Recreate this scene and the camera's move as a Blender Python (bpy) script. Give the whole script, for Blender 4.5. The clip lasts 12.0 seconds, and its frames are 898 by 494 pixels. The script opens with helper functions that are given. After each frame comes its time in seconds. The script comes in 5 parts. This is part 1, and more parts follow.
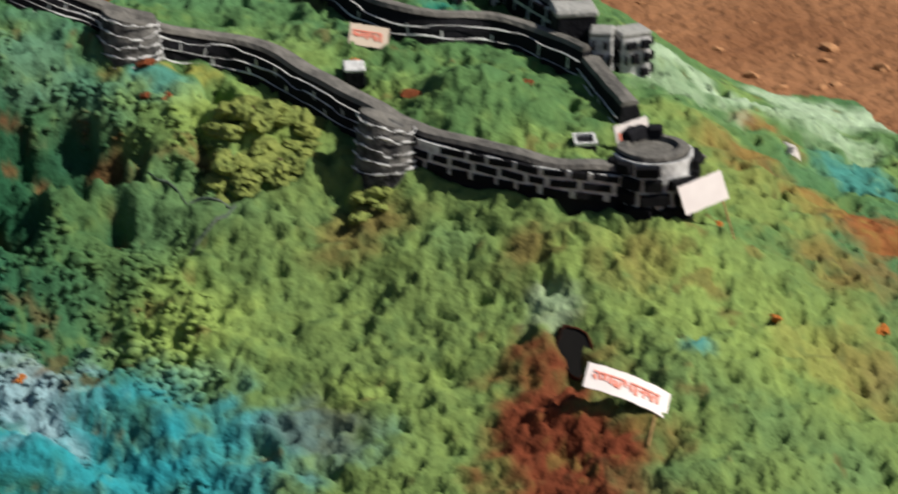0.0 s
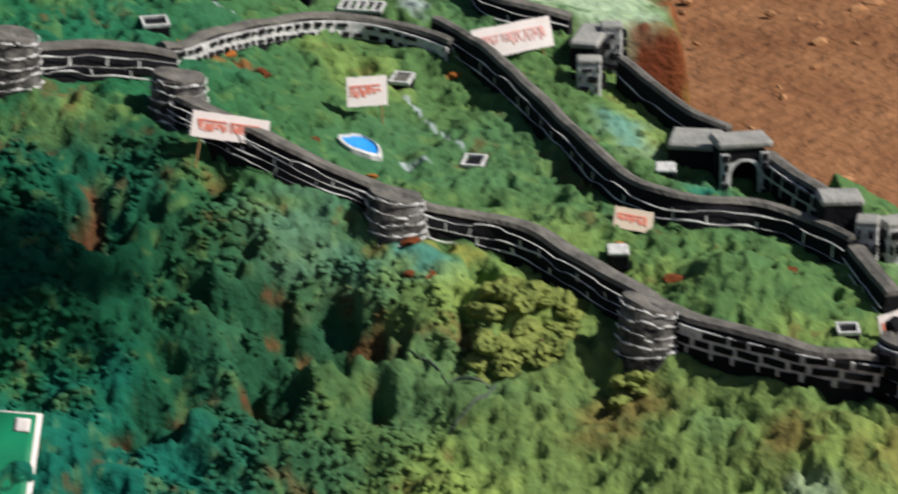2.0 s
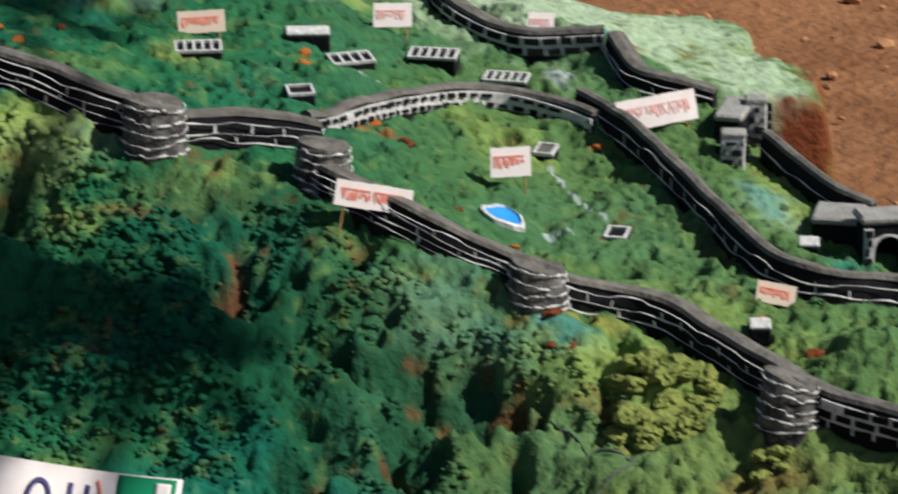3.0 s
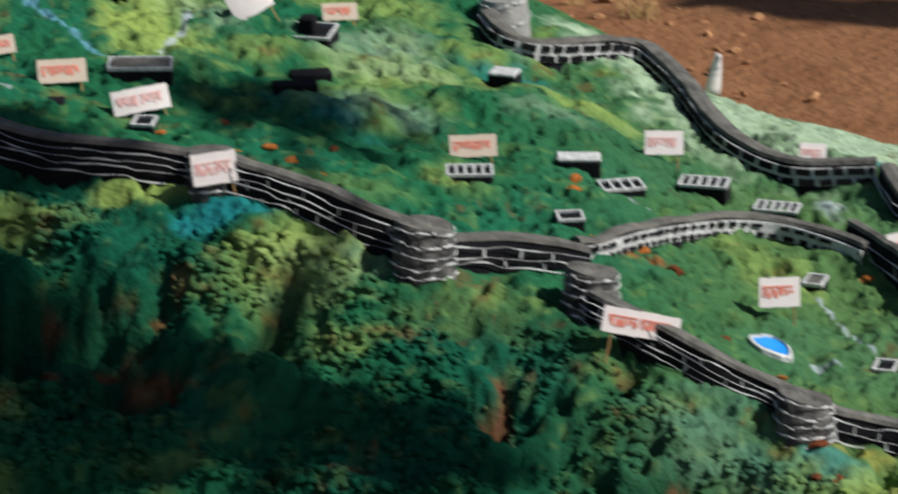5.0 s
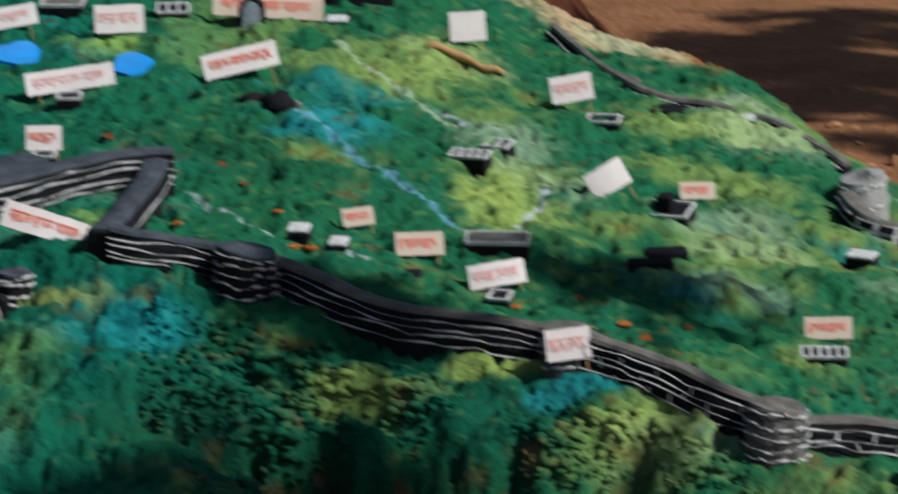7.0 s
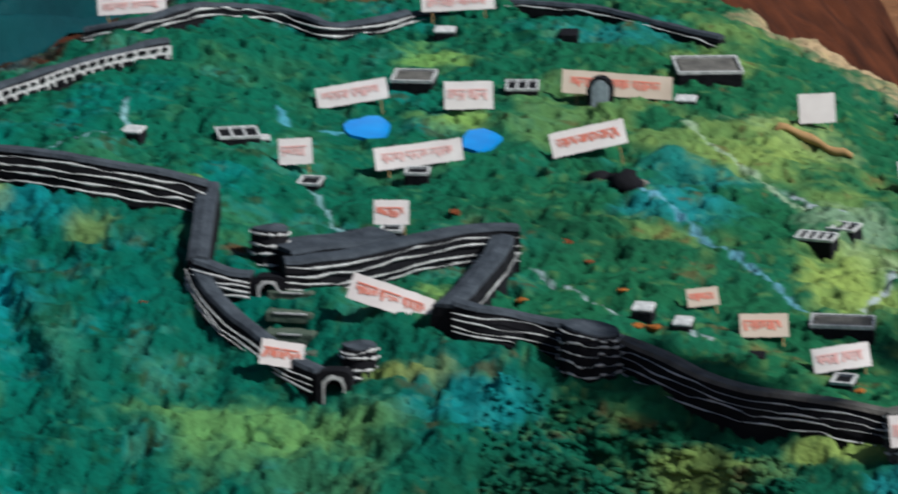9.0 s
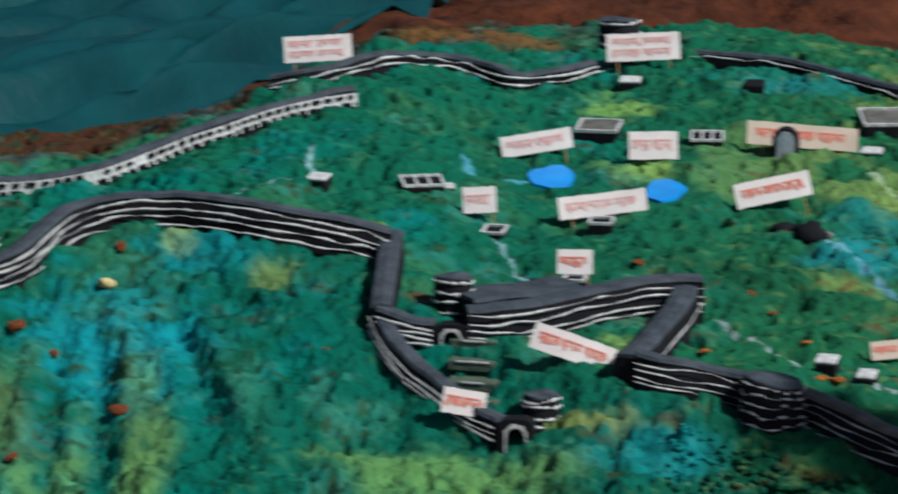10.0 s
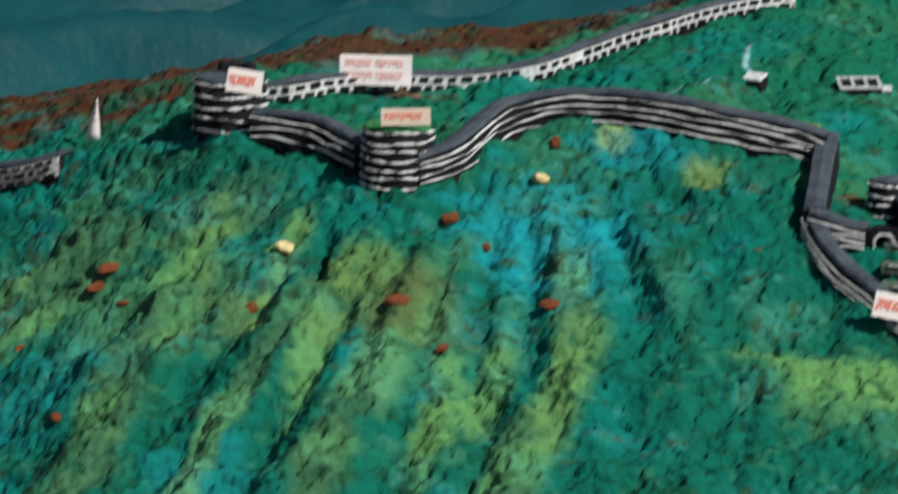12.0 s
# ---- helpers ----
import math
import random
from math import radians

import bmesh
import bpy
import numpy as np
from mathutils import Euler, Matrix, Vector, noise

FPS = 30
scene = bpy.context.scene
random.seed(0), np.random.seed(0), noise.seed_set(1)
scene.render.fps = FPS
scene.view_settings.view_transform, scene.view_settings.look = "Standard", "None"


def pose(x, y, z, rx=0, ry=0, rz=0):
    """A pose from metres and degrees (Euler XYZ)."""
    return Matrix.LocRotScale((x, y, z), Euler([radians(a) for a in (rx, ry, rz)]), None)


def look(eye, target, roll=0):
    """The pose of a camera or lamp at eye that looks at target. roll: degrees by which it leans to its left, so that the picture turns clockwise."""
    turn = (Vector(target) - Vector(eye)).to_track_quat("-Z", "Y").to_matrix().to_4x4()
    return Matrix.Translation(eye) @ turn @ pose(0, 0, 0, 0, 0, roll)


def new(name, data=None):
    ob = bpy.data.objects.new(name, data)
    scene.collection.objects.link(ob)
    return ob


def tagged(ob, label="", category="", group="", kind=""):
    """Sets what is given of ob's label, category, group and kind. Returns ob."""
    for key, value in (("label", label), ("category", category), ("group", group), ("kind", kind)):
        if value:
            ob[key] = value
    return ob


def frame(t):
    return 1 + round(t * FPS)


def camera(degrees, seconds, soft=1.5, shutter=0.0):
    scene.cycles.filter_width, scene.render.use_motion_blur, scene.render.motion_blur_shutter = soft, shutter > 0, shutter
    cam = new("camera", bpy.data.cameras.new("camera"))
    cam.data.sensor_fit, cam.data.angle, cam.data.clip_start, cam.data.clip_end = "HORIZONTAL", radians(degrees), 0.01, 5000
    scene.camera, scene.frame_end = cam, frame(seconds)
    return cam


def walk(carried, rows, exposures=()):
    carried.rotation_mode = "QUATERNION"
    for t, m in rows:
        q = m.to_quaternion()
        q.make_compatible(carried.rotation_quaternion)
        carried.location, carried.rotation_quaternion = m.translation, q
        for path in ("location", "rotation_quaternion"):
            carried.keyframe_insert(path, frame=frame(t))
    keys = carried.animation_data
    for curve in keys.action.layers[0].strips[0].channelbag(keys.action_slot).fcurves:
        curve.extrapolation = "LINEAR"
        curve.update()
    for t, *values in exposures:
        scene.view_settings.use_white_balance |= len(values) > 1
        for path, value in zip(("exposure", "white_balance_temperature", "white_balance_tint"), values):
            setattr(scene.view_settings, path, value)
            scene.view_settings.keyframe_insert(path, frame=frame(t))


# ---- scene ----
cam = camera(13.755, 12.0, soft=2.0, shutter=0.8)
EYE = 1.9
walk(cam, [
    (0.0, pose(0, 0, EYE, 68.306, 0, -16.000)),
    (0.5, pose(0, 0, EYE, 68.929, 0, -14.675)),
    (1.0, pose(0, 0, EYE, 69.649, 0, -13.184)),
    (1.5, pose(0, 0, EYE, 70.511, 0, -12.433)),
    (2.0, pose(0, 0, EYE, 71.111, 0, -11.712)),
    (2.5, pose(0, 0, EYE, 71.702, 0, -10.369)),
    (2.7, pose(0, 0, EYE, 71.910, 0, -9.981)),
    (4.3, pose(0, 0, EYE, 73.403, 0, -6.529)),
    (4.5, pose(0, 0, EYE, 73.603, 0, -6.090)),
    (5.0, pose(0, 0, EYE, 74.140, 0, -5.104)),
    (5.5, pose(0, 0, EYE, 74.786, 0, -3.405)),
    (6.0, pose(0, 0, EYE, 75.354, 0, -2.032)),
    (6.5, pose(0, 0, EYE, 75.990, 0, -1.034)),
    (7.0, pose(0, 0, EYE, 76.868, 0, 0.519)),
    (7.2, pose(0, 0, EYE, 77.151, 0, 1.248)),
    (8.8, pose(0, 0, EYE, 77.946, 0, 5.415)),
    (9.0, pose(0, 0, EYE, 78.079, 0, 5.951)),
    (9.5, pose(0, 0, EYE, 78.457, 0, 7.311)),
    (10.0, pose(0, 0, EYE, 78.836, 0, 8.830)),
    (10.5, pose(0, 0, EYE, 78.830, 0, 10.774)),
    (11.0, pose(0, 0, EYE, 78.418, 0, 12.814)),
    (11.5, pose(0, 0, EYE, 78.165, 0, 14.706)),
    (12.0, pose(0, 0, EYE, 77.272, 0, 15.631)),
], [(0.0, 0.31, 6450, 10), (2.5, 0.24, 6350, 10), (4.5, 0.16, 6200, 9), (5.5, 0.03, 6050, 8), (7.0, -0.06, 5950, 8), (9.0, -0.06, 5850, 7), (10.2, -0.02, 5850, 7), (11.0, 0.08, 5950, 7), (12.0, 0.20, 6150, 7)])

# ---- light ----
SUN = Vector((0.66, -0.27, 0.70)).normalized()
world = bpy.data.worlds.new("sky")
scene.world = world
world.use_nodes = True
sky = world.node_tree.nodes.new("ShaderNodeTexSky")
sky.sky_type, sky.sun_disc = "NISHITA", False
sky.sun_elevation, sky.sun_rotation = math.asin(SUN.z), math.atan2(SUN.x, SUN.y)
world.node_tree.links.new(sky.outputs[0], world.node_tree.nodes["Background"].inputs[0])
world.node_tree.nodes["Background"].inputs[1].default_value = 0.050
sun = new("sun", bpy.data.lights.new("sun", "SUN"))
sun.data.energy, sun.data.angle, sun.data.color = 5.0, radians(0.6), (1.0, 0.94, 0.84)
sun.matrix_world = look(SUN * 20, (0, 0, 0))

# ---- materials ----
def material(name, colour, rough=0.8, alt=None, scale=30.0, bump_size=0.0, bump_scale=200.0, attribute="", spread=0.5):
    """A painted or earthen surface: two colours mixed by noise at two scales, with a fine relief."""
    m = bpy.data.materials.new(name)
    m.use_nodes = True
    n, l = m.node_tree.nodes, m.node_tree.links
    b = n["Principled BSDF"]
    b.inputs["Roughness"].default_value = rough
    b.inputs["Specular IOR Level"].default_value = 0.12
    co = n.new("ShaderNodeTexCoord")
    fine = n.new("ShaderNodeTexNoise")
    fine.inputs["Scale"].default_value, fine.inputs["Detail"].default_value = scale, 6
    l.new(co.outputs["Object"], fine.inputs["Vector"])
    ramp = n.new("ShaderNodeValToRGB")
    ramp.color_ramp.elements[0].position, ramp.color_ramp.elements[1].position = 0.5 - spread / 2, 0.5 + spread / 2
    l.new(fine.outputs["Fac"], ramp.inputs[0])
    if attribute:
        at = n.new("ShaderNodeAttribute")
        at.attribute_name = attribute
        ramp.color_ramp.elements[0].color, ramp.color_ramp.elements[1].color = (0.74, 0.74, 0.72, 1), (1.14, 1.14, 1.12, 1)
        mix = n.new("ShaderNodeMix")
        mix.data_type, mix.blend_type = "RGBA", "MULTIPLY"
        mix.inputs[0].default_value = 1
        l.new(at.outputs["Color"], mix.inputs[6])
        l.new(ramp.outputs[0], mix.inputs[7])
        l.new(mix.outputs[2], b.inputs["Base Color"])
    else:
        alt = alt or [c * 0.7 for c in colour]
        ramp.color_ramp.elements[0].color, ramp.color_ramp.elements[1].color = (*alt, 1), (*colour, 1)
        l.new(ramp.outputs[0], b.inputs["Base Color"])
    if bump_size:
        rel = n.new("ShaderNodeTexNoise")
        rel.inputs["Scale"].default_value, rel.inputs["Detail"].default_value = bump_scale, 5
        l.new(co.outputs["Object"], rel.inputs["Vector"])
        bp = n.new("ShaderNodeBump")
        bp.inputs["Strength"].default_value, bp.inputs["Distance"].default_value = 1.0, bump_size
        l.new(rel.outputs["Fac"], bp.inputs["Height"])
        l.new(bp.outputs["Normal"], b.inputs["Normal"])
    return m


MOSS = material("painted_moss", (1, 1, 1), 0.92, scale=60, bump_size=0.0060, bump_scale=85, attribute="paint", spread=0.5)
SOIL = material("bare_red_soil", (0.275, 0.132, 0.062), 0.95, (0.165, 0.070, 0.031), 5, 0.02, 30)
BLACK = material("black_painted_mud", (0.012, 0.012, 0.015), 0.85, (0.006, 0.006, 0.008), 40, 0.002, 120)
GREY = material("grey_cement_paint", (0.175, 0.165, 0.148), 0.85, (0.065, 0.062, 0.058), 40, 0.004, 110)
CEMENT = material("pale_cement_slab", (0.34, 0.335, 0.315), 0.85, (0.20, 0.20, 0.19), 30, 0.003, 120)
BRUSHED = material("dry_brushed_stone", (0.15, 0.145, 0.135), 0.85, (0.018, 0.018, 0.02), 55, 0.004, 110, spread=0.3)
SLATE = material("slate_grey_west", (0.070, 0.083, 0.100), 0.8, (0.030, 0.036, 0.046), 40, 0.003, 150)
DULL = material("mossy_cement", (0.11, 0.13, 0.10), 0.9, (0.05, 0.08, 0.06), 50, 0.003, 150)
WHITE = material("white_brushed_paint", (0.70, 0.70, 0.69), 0.75, (0.30, 0.30, 0.30), 130, 0.0012, 180)
PAPER = material("white_paper", (0.74, 0.69, 0.67), 0.8, (0.60, 0.54, 0.53), 30)
RED = material("red_ink", (0.62, 0.15, 0.10), 0.7, (0.60, 0.25, 0.19), 90)
STICK = material("bamboo_stick", (0.42, 0.27, 0.12), 0.7, (0.28, 0.16, 0.07), 60)
STRAW = material("dry_straw", (0.46, 0.32, 0.14), 0.8, (0.30, 0.19, 0.08), 30)
BLUE = material("blue_painted_water", (0.02, 0.28, 0.72), 0.35, (0.02, 0.20, 0.60), 30)
TARP = material("teal_cloth", (0.004, 0.052, 0.058), 0.55, (0.003, 0.030, 0.038), 4, 0.014, 13)
PALE = material("faded_red_ink", (0.62, 0.30, 0.28), 0.8, (0.72, 0.48, 0.45), 80)
STAINED = material("stained_paper", (0.42, 0.34, 0.27), 0.85, (0.55, 0.46, 0.38), 18)
FACE = material("worn_blue_grey", (0.36, 0.42, 0.46), 0.7, (0.15, 0.18, 0.20), 80)
BUSH = material("yellow_green_moss", (0.22, 0.25, 0.065), 0.95, (0.11, 0.145, 0.04), 40, 0.007, 90)
BUSH_DARK = material("deep_green_moss", (0.05, 0.20, 0.06), 0.95, (0.02, 0.10, 0.035), 60, 0.004, 150)
EARTH = material("dark_red_earth", (0.105, 0.030, 0.012), 0.95, (0.022, 0.008, 0.005), 9, 0.02, 30)
CLOD = material("dry_clods", (0.44, 0.24, 0.12), 0.95, (0.26, 0.12, 0.055), 20)
STONE = material("red_laterite_stone", (0.42, 0.13, 0.05), 0.9, (0.22, 0.06, 0.025), 60, 0.004, 120)
ORANGE = material("orange_flower", (0.70, 0.26, 0.05), 0.8, (0.45, 0.12, 0.03), 90, 0.002, 200)
CREAM = material("cream_pebble", (0.62, 0.52, 0.26), 0.85, (0.45, 0.36, 0.16), 50)
BARK = material("tree_bark", (0.16, 0.11, 0.07), 0.95, (0.08, 0.055, 0.035), 12, 0.02, 20)
LEAF = material("tree_leaf", (0.06, 0.11, 0.03), 0.6, (0.04, 0.08, 0.02), 3)
GREEN_PRINT = material("green_print", (0.01, 0.20, 0.09), 0.5, (0.01, 0.16, 0.08), 20)
NAVY = material("navy_print", (0.04, 0.04, 0.12), 0.5, (0.06, 0.06, 0.15), 40)
# near-black that stands in for shade inside the gates and the burrow
HOLE_SHADE = material("cavity_shade", (0.012, 0.011, 0.010), 0.95, (0.006, 0.006, 0.006), 30)
# knolls and hollows: centre, half-widths, height
BUMPS = [
    (1.26, 4.22, 0.075, 0.06, 0.055), (-1.05, 6.10, 0.16, 0.12, 0.030), (1.36, 5.06, 0.10, 0.07, 0.04),
    (0.55, 5.20, 0.16, 0.10, 0.030), (0.20, 5.40, 0.12, 0.10, 0.025), (1.02, 4.16, 0.05, 0.04, 0.012),
]
# ---- the hill: plan lines and height ----
FX = np.array([-3.2, -2.15, -1.81, -1.49, -1.32, -1.15, -0.90, -0.78, -0.50, -0.31, -0.16, 0.10, 0.26, 0.38, 0.57, 0.71, 0.84, 1.09, 1.30, 1.43, 1.60, 2.2])
FY = np.array([5.5, 5.30, 5.20, 5.03, 5.23, 5.22, 5.18, 5.07, 4.93, 4.89, 4.86, 4.75, 4.69, 4.59, 4.56, 4.46, 4.37, 4.16, 3.99, 3.95, 3.95, 4.0])
FZ = np.array([0.60, 0.76, 0.86, 0.825, 0.895, 0.895, 0.86, 0.78, 0.75, 0.705, 0.683, 0.65, 0.624, 0.565, 0.538, 0.476, 0.397, 0.325, 0.315, 0.295, 0.20, 0.0])
BX = np.array([-3.2, -2.15, -1.81, -1.73, -1.535, -1.286, -1.19, -1.08, -0.94, -0.74, -0.51, -0.19, 0.25, 0.45, 0.58, 0.69, 0.89, 0.98, 1.085, 1.14, 1.245, 1.30, 1.38, 1.50, 1.83, 2.5])
BY = np.array([5.7, 5.40, 5.36, 5.35, 5.56, 5.86, 6.15, 6.32, 6.37, 6.48, 6.50, 6.32, 6.11, 5.95, 5.67, 5.58, 5.45, 5.28, 5.21, 5.04, 4.94, 4.87, 4.60, 4.32, 4.38, 4.4])
BZ = np.array([0.60, 0.77, 0.865, 0.865, 0.853, 0.895, 0.942, 0.956, 0.939, 0.927, 0.954, 0.919, 0.737, 0.722, 0.62, 0.604, 0.50, 0.477, 0.49, 0.467, 0.413, 0.374, 0.325, 0.325, 0.174, 0.0])


def lattice(x, y, seed):
    n = (np.asarray(x, dtype=np.int64) * 374761393 + np.asarray(y, dtype=np.int64) * 668265263 + seed * 1442695041) & 0xFFFFFFFF
    n = ((n ^ (n >> 13)) * 1274126177) & 0xFFFFFFFF
    return ((n ^ (n >> 16)) & 0xFFFF) / 65535.0


def grain(x, y, size, seed=0):
    """Smooth value noise, -1 to 1, with lumps about `size` metres wide."""
    x, y = np.asarray(x) / size, np.asarray(y) / size
    i, j = np.floor(x), np.floor(y)
    u, v = x - i, y - j
    u, v = u * u * u * (u * (u * 6 - 15) + 10), v * v * v * (v * (v * 6 - 15) + 10)
    a = lattice(i, j, seed) * (1 - u) + lattice(i + 1, j, seed) * u
    b = lattice(i, j + 1, seed) * (1 - u) + lattice(i + 1, j + 1, seed) * u
    return 2 * (a * (1 - v) + b * v) - 1


def ease(v, lo, hi):
    v = np.clip((v - lo) / (hi - lo), 0, 1)
    return v * v * (3 - 2 * v)


def bump(x, y, cx, cy, rx, ry, h):
    return h * np.exp(-((x - cx) / rx) ** 2 - ((y - cy) / ry) ** 2)


def smooth_line(x, px, py, r=0.04):
    return sum(np.interp(x + k * r, px, py) for k in (-2, -1, 0, 1, 2)) / 5


def base_height(x, y):
    """The hill without its lumps."""
    yw, zw = smooth_line(x, FX, FY), smooth_line(x, FX, FZ)
    yb, zb = smooth_line(x, BX, BY) + 0.07, smooth_line(x, BX, BZ) + 0.05 * ease(-x, -1.75, -1.5)
    yb = np.maximum(yb, yw + 0.02)
    steep = ease(x, -0.75, -0.35) * ease(-x, -1.00, -0.70)
    out = yw - y
    step = 0.016 * np.sin(out * 34 + 3.5 * grain(x, y, 0.20, 33)) * ease(out, 0.05, 0.16)
    bank = out - 0.02 * ease(out, 0.0, 0.02) * (1 - ease(out, 0.02, 0.11))
    front = zw - (0.50 + 0.10 * steep) * bank + steep * step
    fan = ease(-x, 0.85, 1.15) * ease(out, 0.10, 0.30)
    ang = np.arctan2(x + 1.42, out + 0.25)
    front = front + fan * 0.012 * (np.sin(ang * 26 + 2.5 * grain(x, y, 0.3, 31)) + 0.6 * np.sin(ang * 57 + 2 * grain(x, y, 0.2, 32)))
    inside = zw + (zb - zw) * np.clip((y - yw) / (yb - yw), 0, 1)
    past = y - yb
    shelf = 0.30 - 0.06 * ease(x, 1.3, 1.6) + 0.12 * ease(-x, 0.6, 0.9)
    bare = ease(x, 1.17, 1.24) * (1 - ease(x, 1.47, 1.52))
    shelf = shelf * (1 - bare) + 0.01 * bare
    back = zb - 0.04 * past - (1.1 + 4 * bare) * np.clip(past - shelf + 0.05 * (1 - bare) * grain(x, y, 0.2, 34), 0, 9)
    ledge = (0.535 - 0.22 * (x - 0.9)) * ease(x, 0.56, 0.72) * (1 - ease(x + 0.05 * grain(x, y, 0.12, 35), 1.42, 1.50)) * (1 - ease(y + 0.06 * grain(x, y, 0.15, 36), 5.66, 5.80)) * ease(y, 5.02 + 0.12 * bare, 5.06 + 0.14 * bare)
    dry = (0.80 - 0.26 * (x - 0.16)) * ease(x, -0.25, -0.10) * (1 - ease(x + 0.03 * grain(x, y, 0.08, 37), 0.36, 0.40)) * (1 - ease(y + 0.06 * grain(x, y, 0.12, 38), 6.50, 6.62)) * ease(past, 0.05, 0.12)
    for rise in (ledge, dry):
        back = np.where(rise > 0.05, np.maximum(back, rise), back)
    z = np.where(y < yw, front, np.where(y > yb, back, inside))
    z = 0.5 * (z + np.sqrt(z * z + 0.0016)) - 0.02
    for b in BUMPS:
        z = z + bump(x, y, *b)
    return z


def cells(x, y, size, seed):
    """Round puffs about `size` wide with creases between them, 0 to 1."""
    x, y = np.asarray(x) / size, np.asarray(y) / size
    i, j = np.floor(x), np.floor(y)
    best = np.full(np.shape(x), 9.0)
    for di in (-1, 0, 1):
        for dj in (-1, 0, 1):
            a, c = i + di, j + dj
            px, py = a + 0.15 + 0.7 * lattice(a, c, seed), c + 0.15 + 0.7 * lattice(a, c, seed + 7)
            best = np.minimum(best, (x - px) ** 2 + (y - py) ** 2)
    return np.sqrt(np.clip(1 - best / 0.9, 0, 1))


def lumps(x, y, up):
    """Clumps and crumbs of the painted moss: coarse in the middle of the front, fine elsewhere."""
    out = np.interp(x, FX, FY) - y
    y = y + 0.9 * up
    wx, wy = x + grain(x, y, 0.05, 5) * 0.012, y + grain(x, y, 0.05, 6) * 0.012
    coarse = ease(out, 0.03, 0.14) * ease(x, -0.75, -0.3) * ease(-x, -1.05, -0.75)
    z = grain(x, y, 0.085, 1) * 0.011 + grain(wx, wy, 0.036, 2) * 0.007 + cells(wx, wy, 0.062, 59) * 0.006
    z = z + coarse * (cells(wx, wy, 0.105, 51) * 0.034 + cells(wx, wy, 0.048, 52) * 0.020 + cells(wx, wy, 0.022, 55) * 0.010 - 0.045)
    rough = 0.45 + 0.55 * ease(grain(x, y, 0.16, 60), -0.5, 0.4)
    ridge = lambda size, seed: 1 - 2 * np.abs(grain(wx * 0.8, wy * 1.25, size, seed))
    z = z + rough * (ridge(0.030, 61) * 0.0040 + ridge(0.016, 62) * 0.0030 + grain(wx, wy, 0.0105, 63) * 0.0022) + cells(wx, y, 0.0165, 54) * (0.0012 + 0.0035 * coarse)
    return z - 0.0045 - pits(wx, wy, 0.042, 57, 0.019) - pits(wx, wy, 0.024, 58, 0.010)


def pits(x, y, size, seed, deep):
    """Small crumbled holes, uneven in size, wider across than along."""
    x, y = np.asarray(x) / size, np.asarray(y) / size * 1.3
    i, j = np.floor(x), np.floor(y)
    z = np.zeros(np.shape(x))
    for di in (-1, 0, 1):
        for dj in (-1, 0, 1):
            a, c = i + di, j + dj
            px, py = a + 0.2 + 0.6 * lattice(a, c, seed), c + 0.2 + 0.6 * lattice(a, c, seed + 7)
            r = 0.10 + 0.34 * lattice(a, c, seed + 13) ** 2
            z = np.maximum(z, np.clip(1 - ((x - px) ** 2 + (y - py) ** 2) / r ** 2, 0, 1) * (0.3 + 0.7 * r / 0.44))
    return deep * np.sqrt(z)


def hollows(x, y):
    z = np.zeros(np.shape(x))
    for h in HOLLOWS:
        wx, wy = x + grain(x, y, 0.05, 81) * 0.6 * h[1] + grain(x, y, 0.02, 82) * 0.32 * h[1], y + grain(x, y, 0.05, 83) * 0.6 * h[2] + grain(x, y, 0.018, 84) * 0.32 * h[2]
        q = ((wx - h[0][0]) / h[1]) ** 2 + ((wy - h[0][1]) / h[2]) ** 2
        z = z - 1.0 * h[3] * np.exp(-q ** 1.3)
    return z


# dug hollows of the front slope: centre, half-widths, depth
HOLLOWS = [
    ((0.616, 4.454), 0.030, 0.035, 0.05), ((0.617, 4.284), 0.06, 0.035, 0.06), ((0.690, 4.256), 0.07, 0.04, 0.07),
    ((0.756, 4.227), 0.05, 0.04, 0.06), ((0.643, 4.189), 0.035, 0.05, 0.06), ((0.768, 4.141), 0.02, 0.03, 0.05),
    ((0.496, 4.138), 0.05, 0.03, 0.06), ((0.445, 4.430), 0.04, 0.05, 0.06), ((0.933, 4.314), 0.012, 0.03, 0.05),
    ((0.951, 4.294), 0.010, 0.03, 0.05), ((0.995, 4.292), 0.02, 0.03, 0.05), ((0.898, 4.216), 0.016, 0.05, 0.03),
    ((0.986, 4.190), 0.03, 0.03, 0.03), ((1.042, 4.137), 0.024, 0.06, 0.03), ((-0.120, 4.572), 0.09, 0.06, 0.08),
    ((0.179, 4.540), 0.04, 0.06, 0.07), ((-0.231, 4.614), 0.07, 0.04, 0.08), ((-0.011, 4.488), 0.08, 0.05, 0.08),
    ((-0.201, 4.618), 0.07, 0.04, 0.07), ((-1.560, 4.900), 0.012, 0.05, 0.04),
    ((1.243, 3.800), 0.022, 0.03, 0.03), ((0.467, 4.383), 0.045, 0.04, 0.05), ((0.577, 4.306), 0.06, 0.03, 0.05),
    ((0.727, 4.224), 0.05, 0.03, 0.05), ((0.623, 4.188), 0.035, 0.04, 0.05), ((-0.026, 4.588), 0.09, 0.05, 0.06),
]


# level spots under the pools
POOLS = [((0.843, 4.640), 0.045), ((-0.732, 5.784), 0.055), ((-0.548, 5.728), 0.050)]


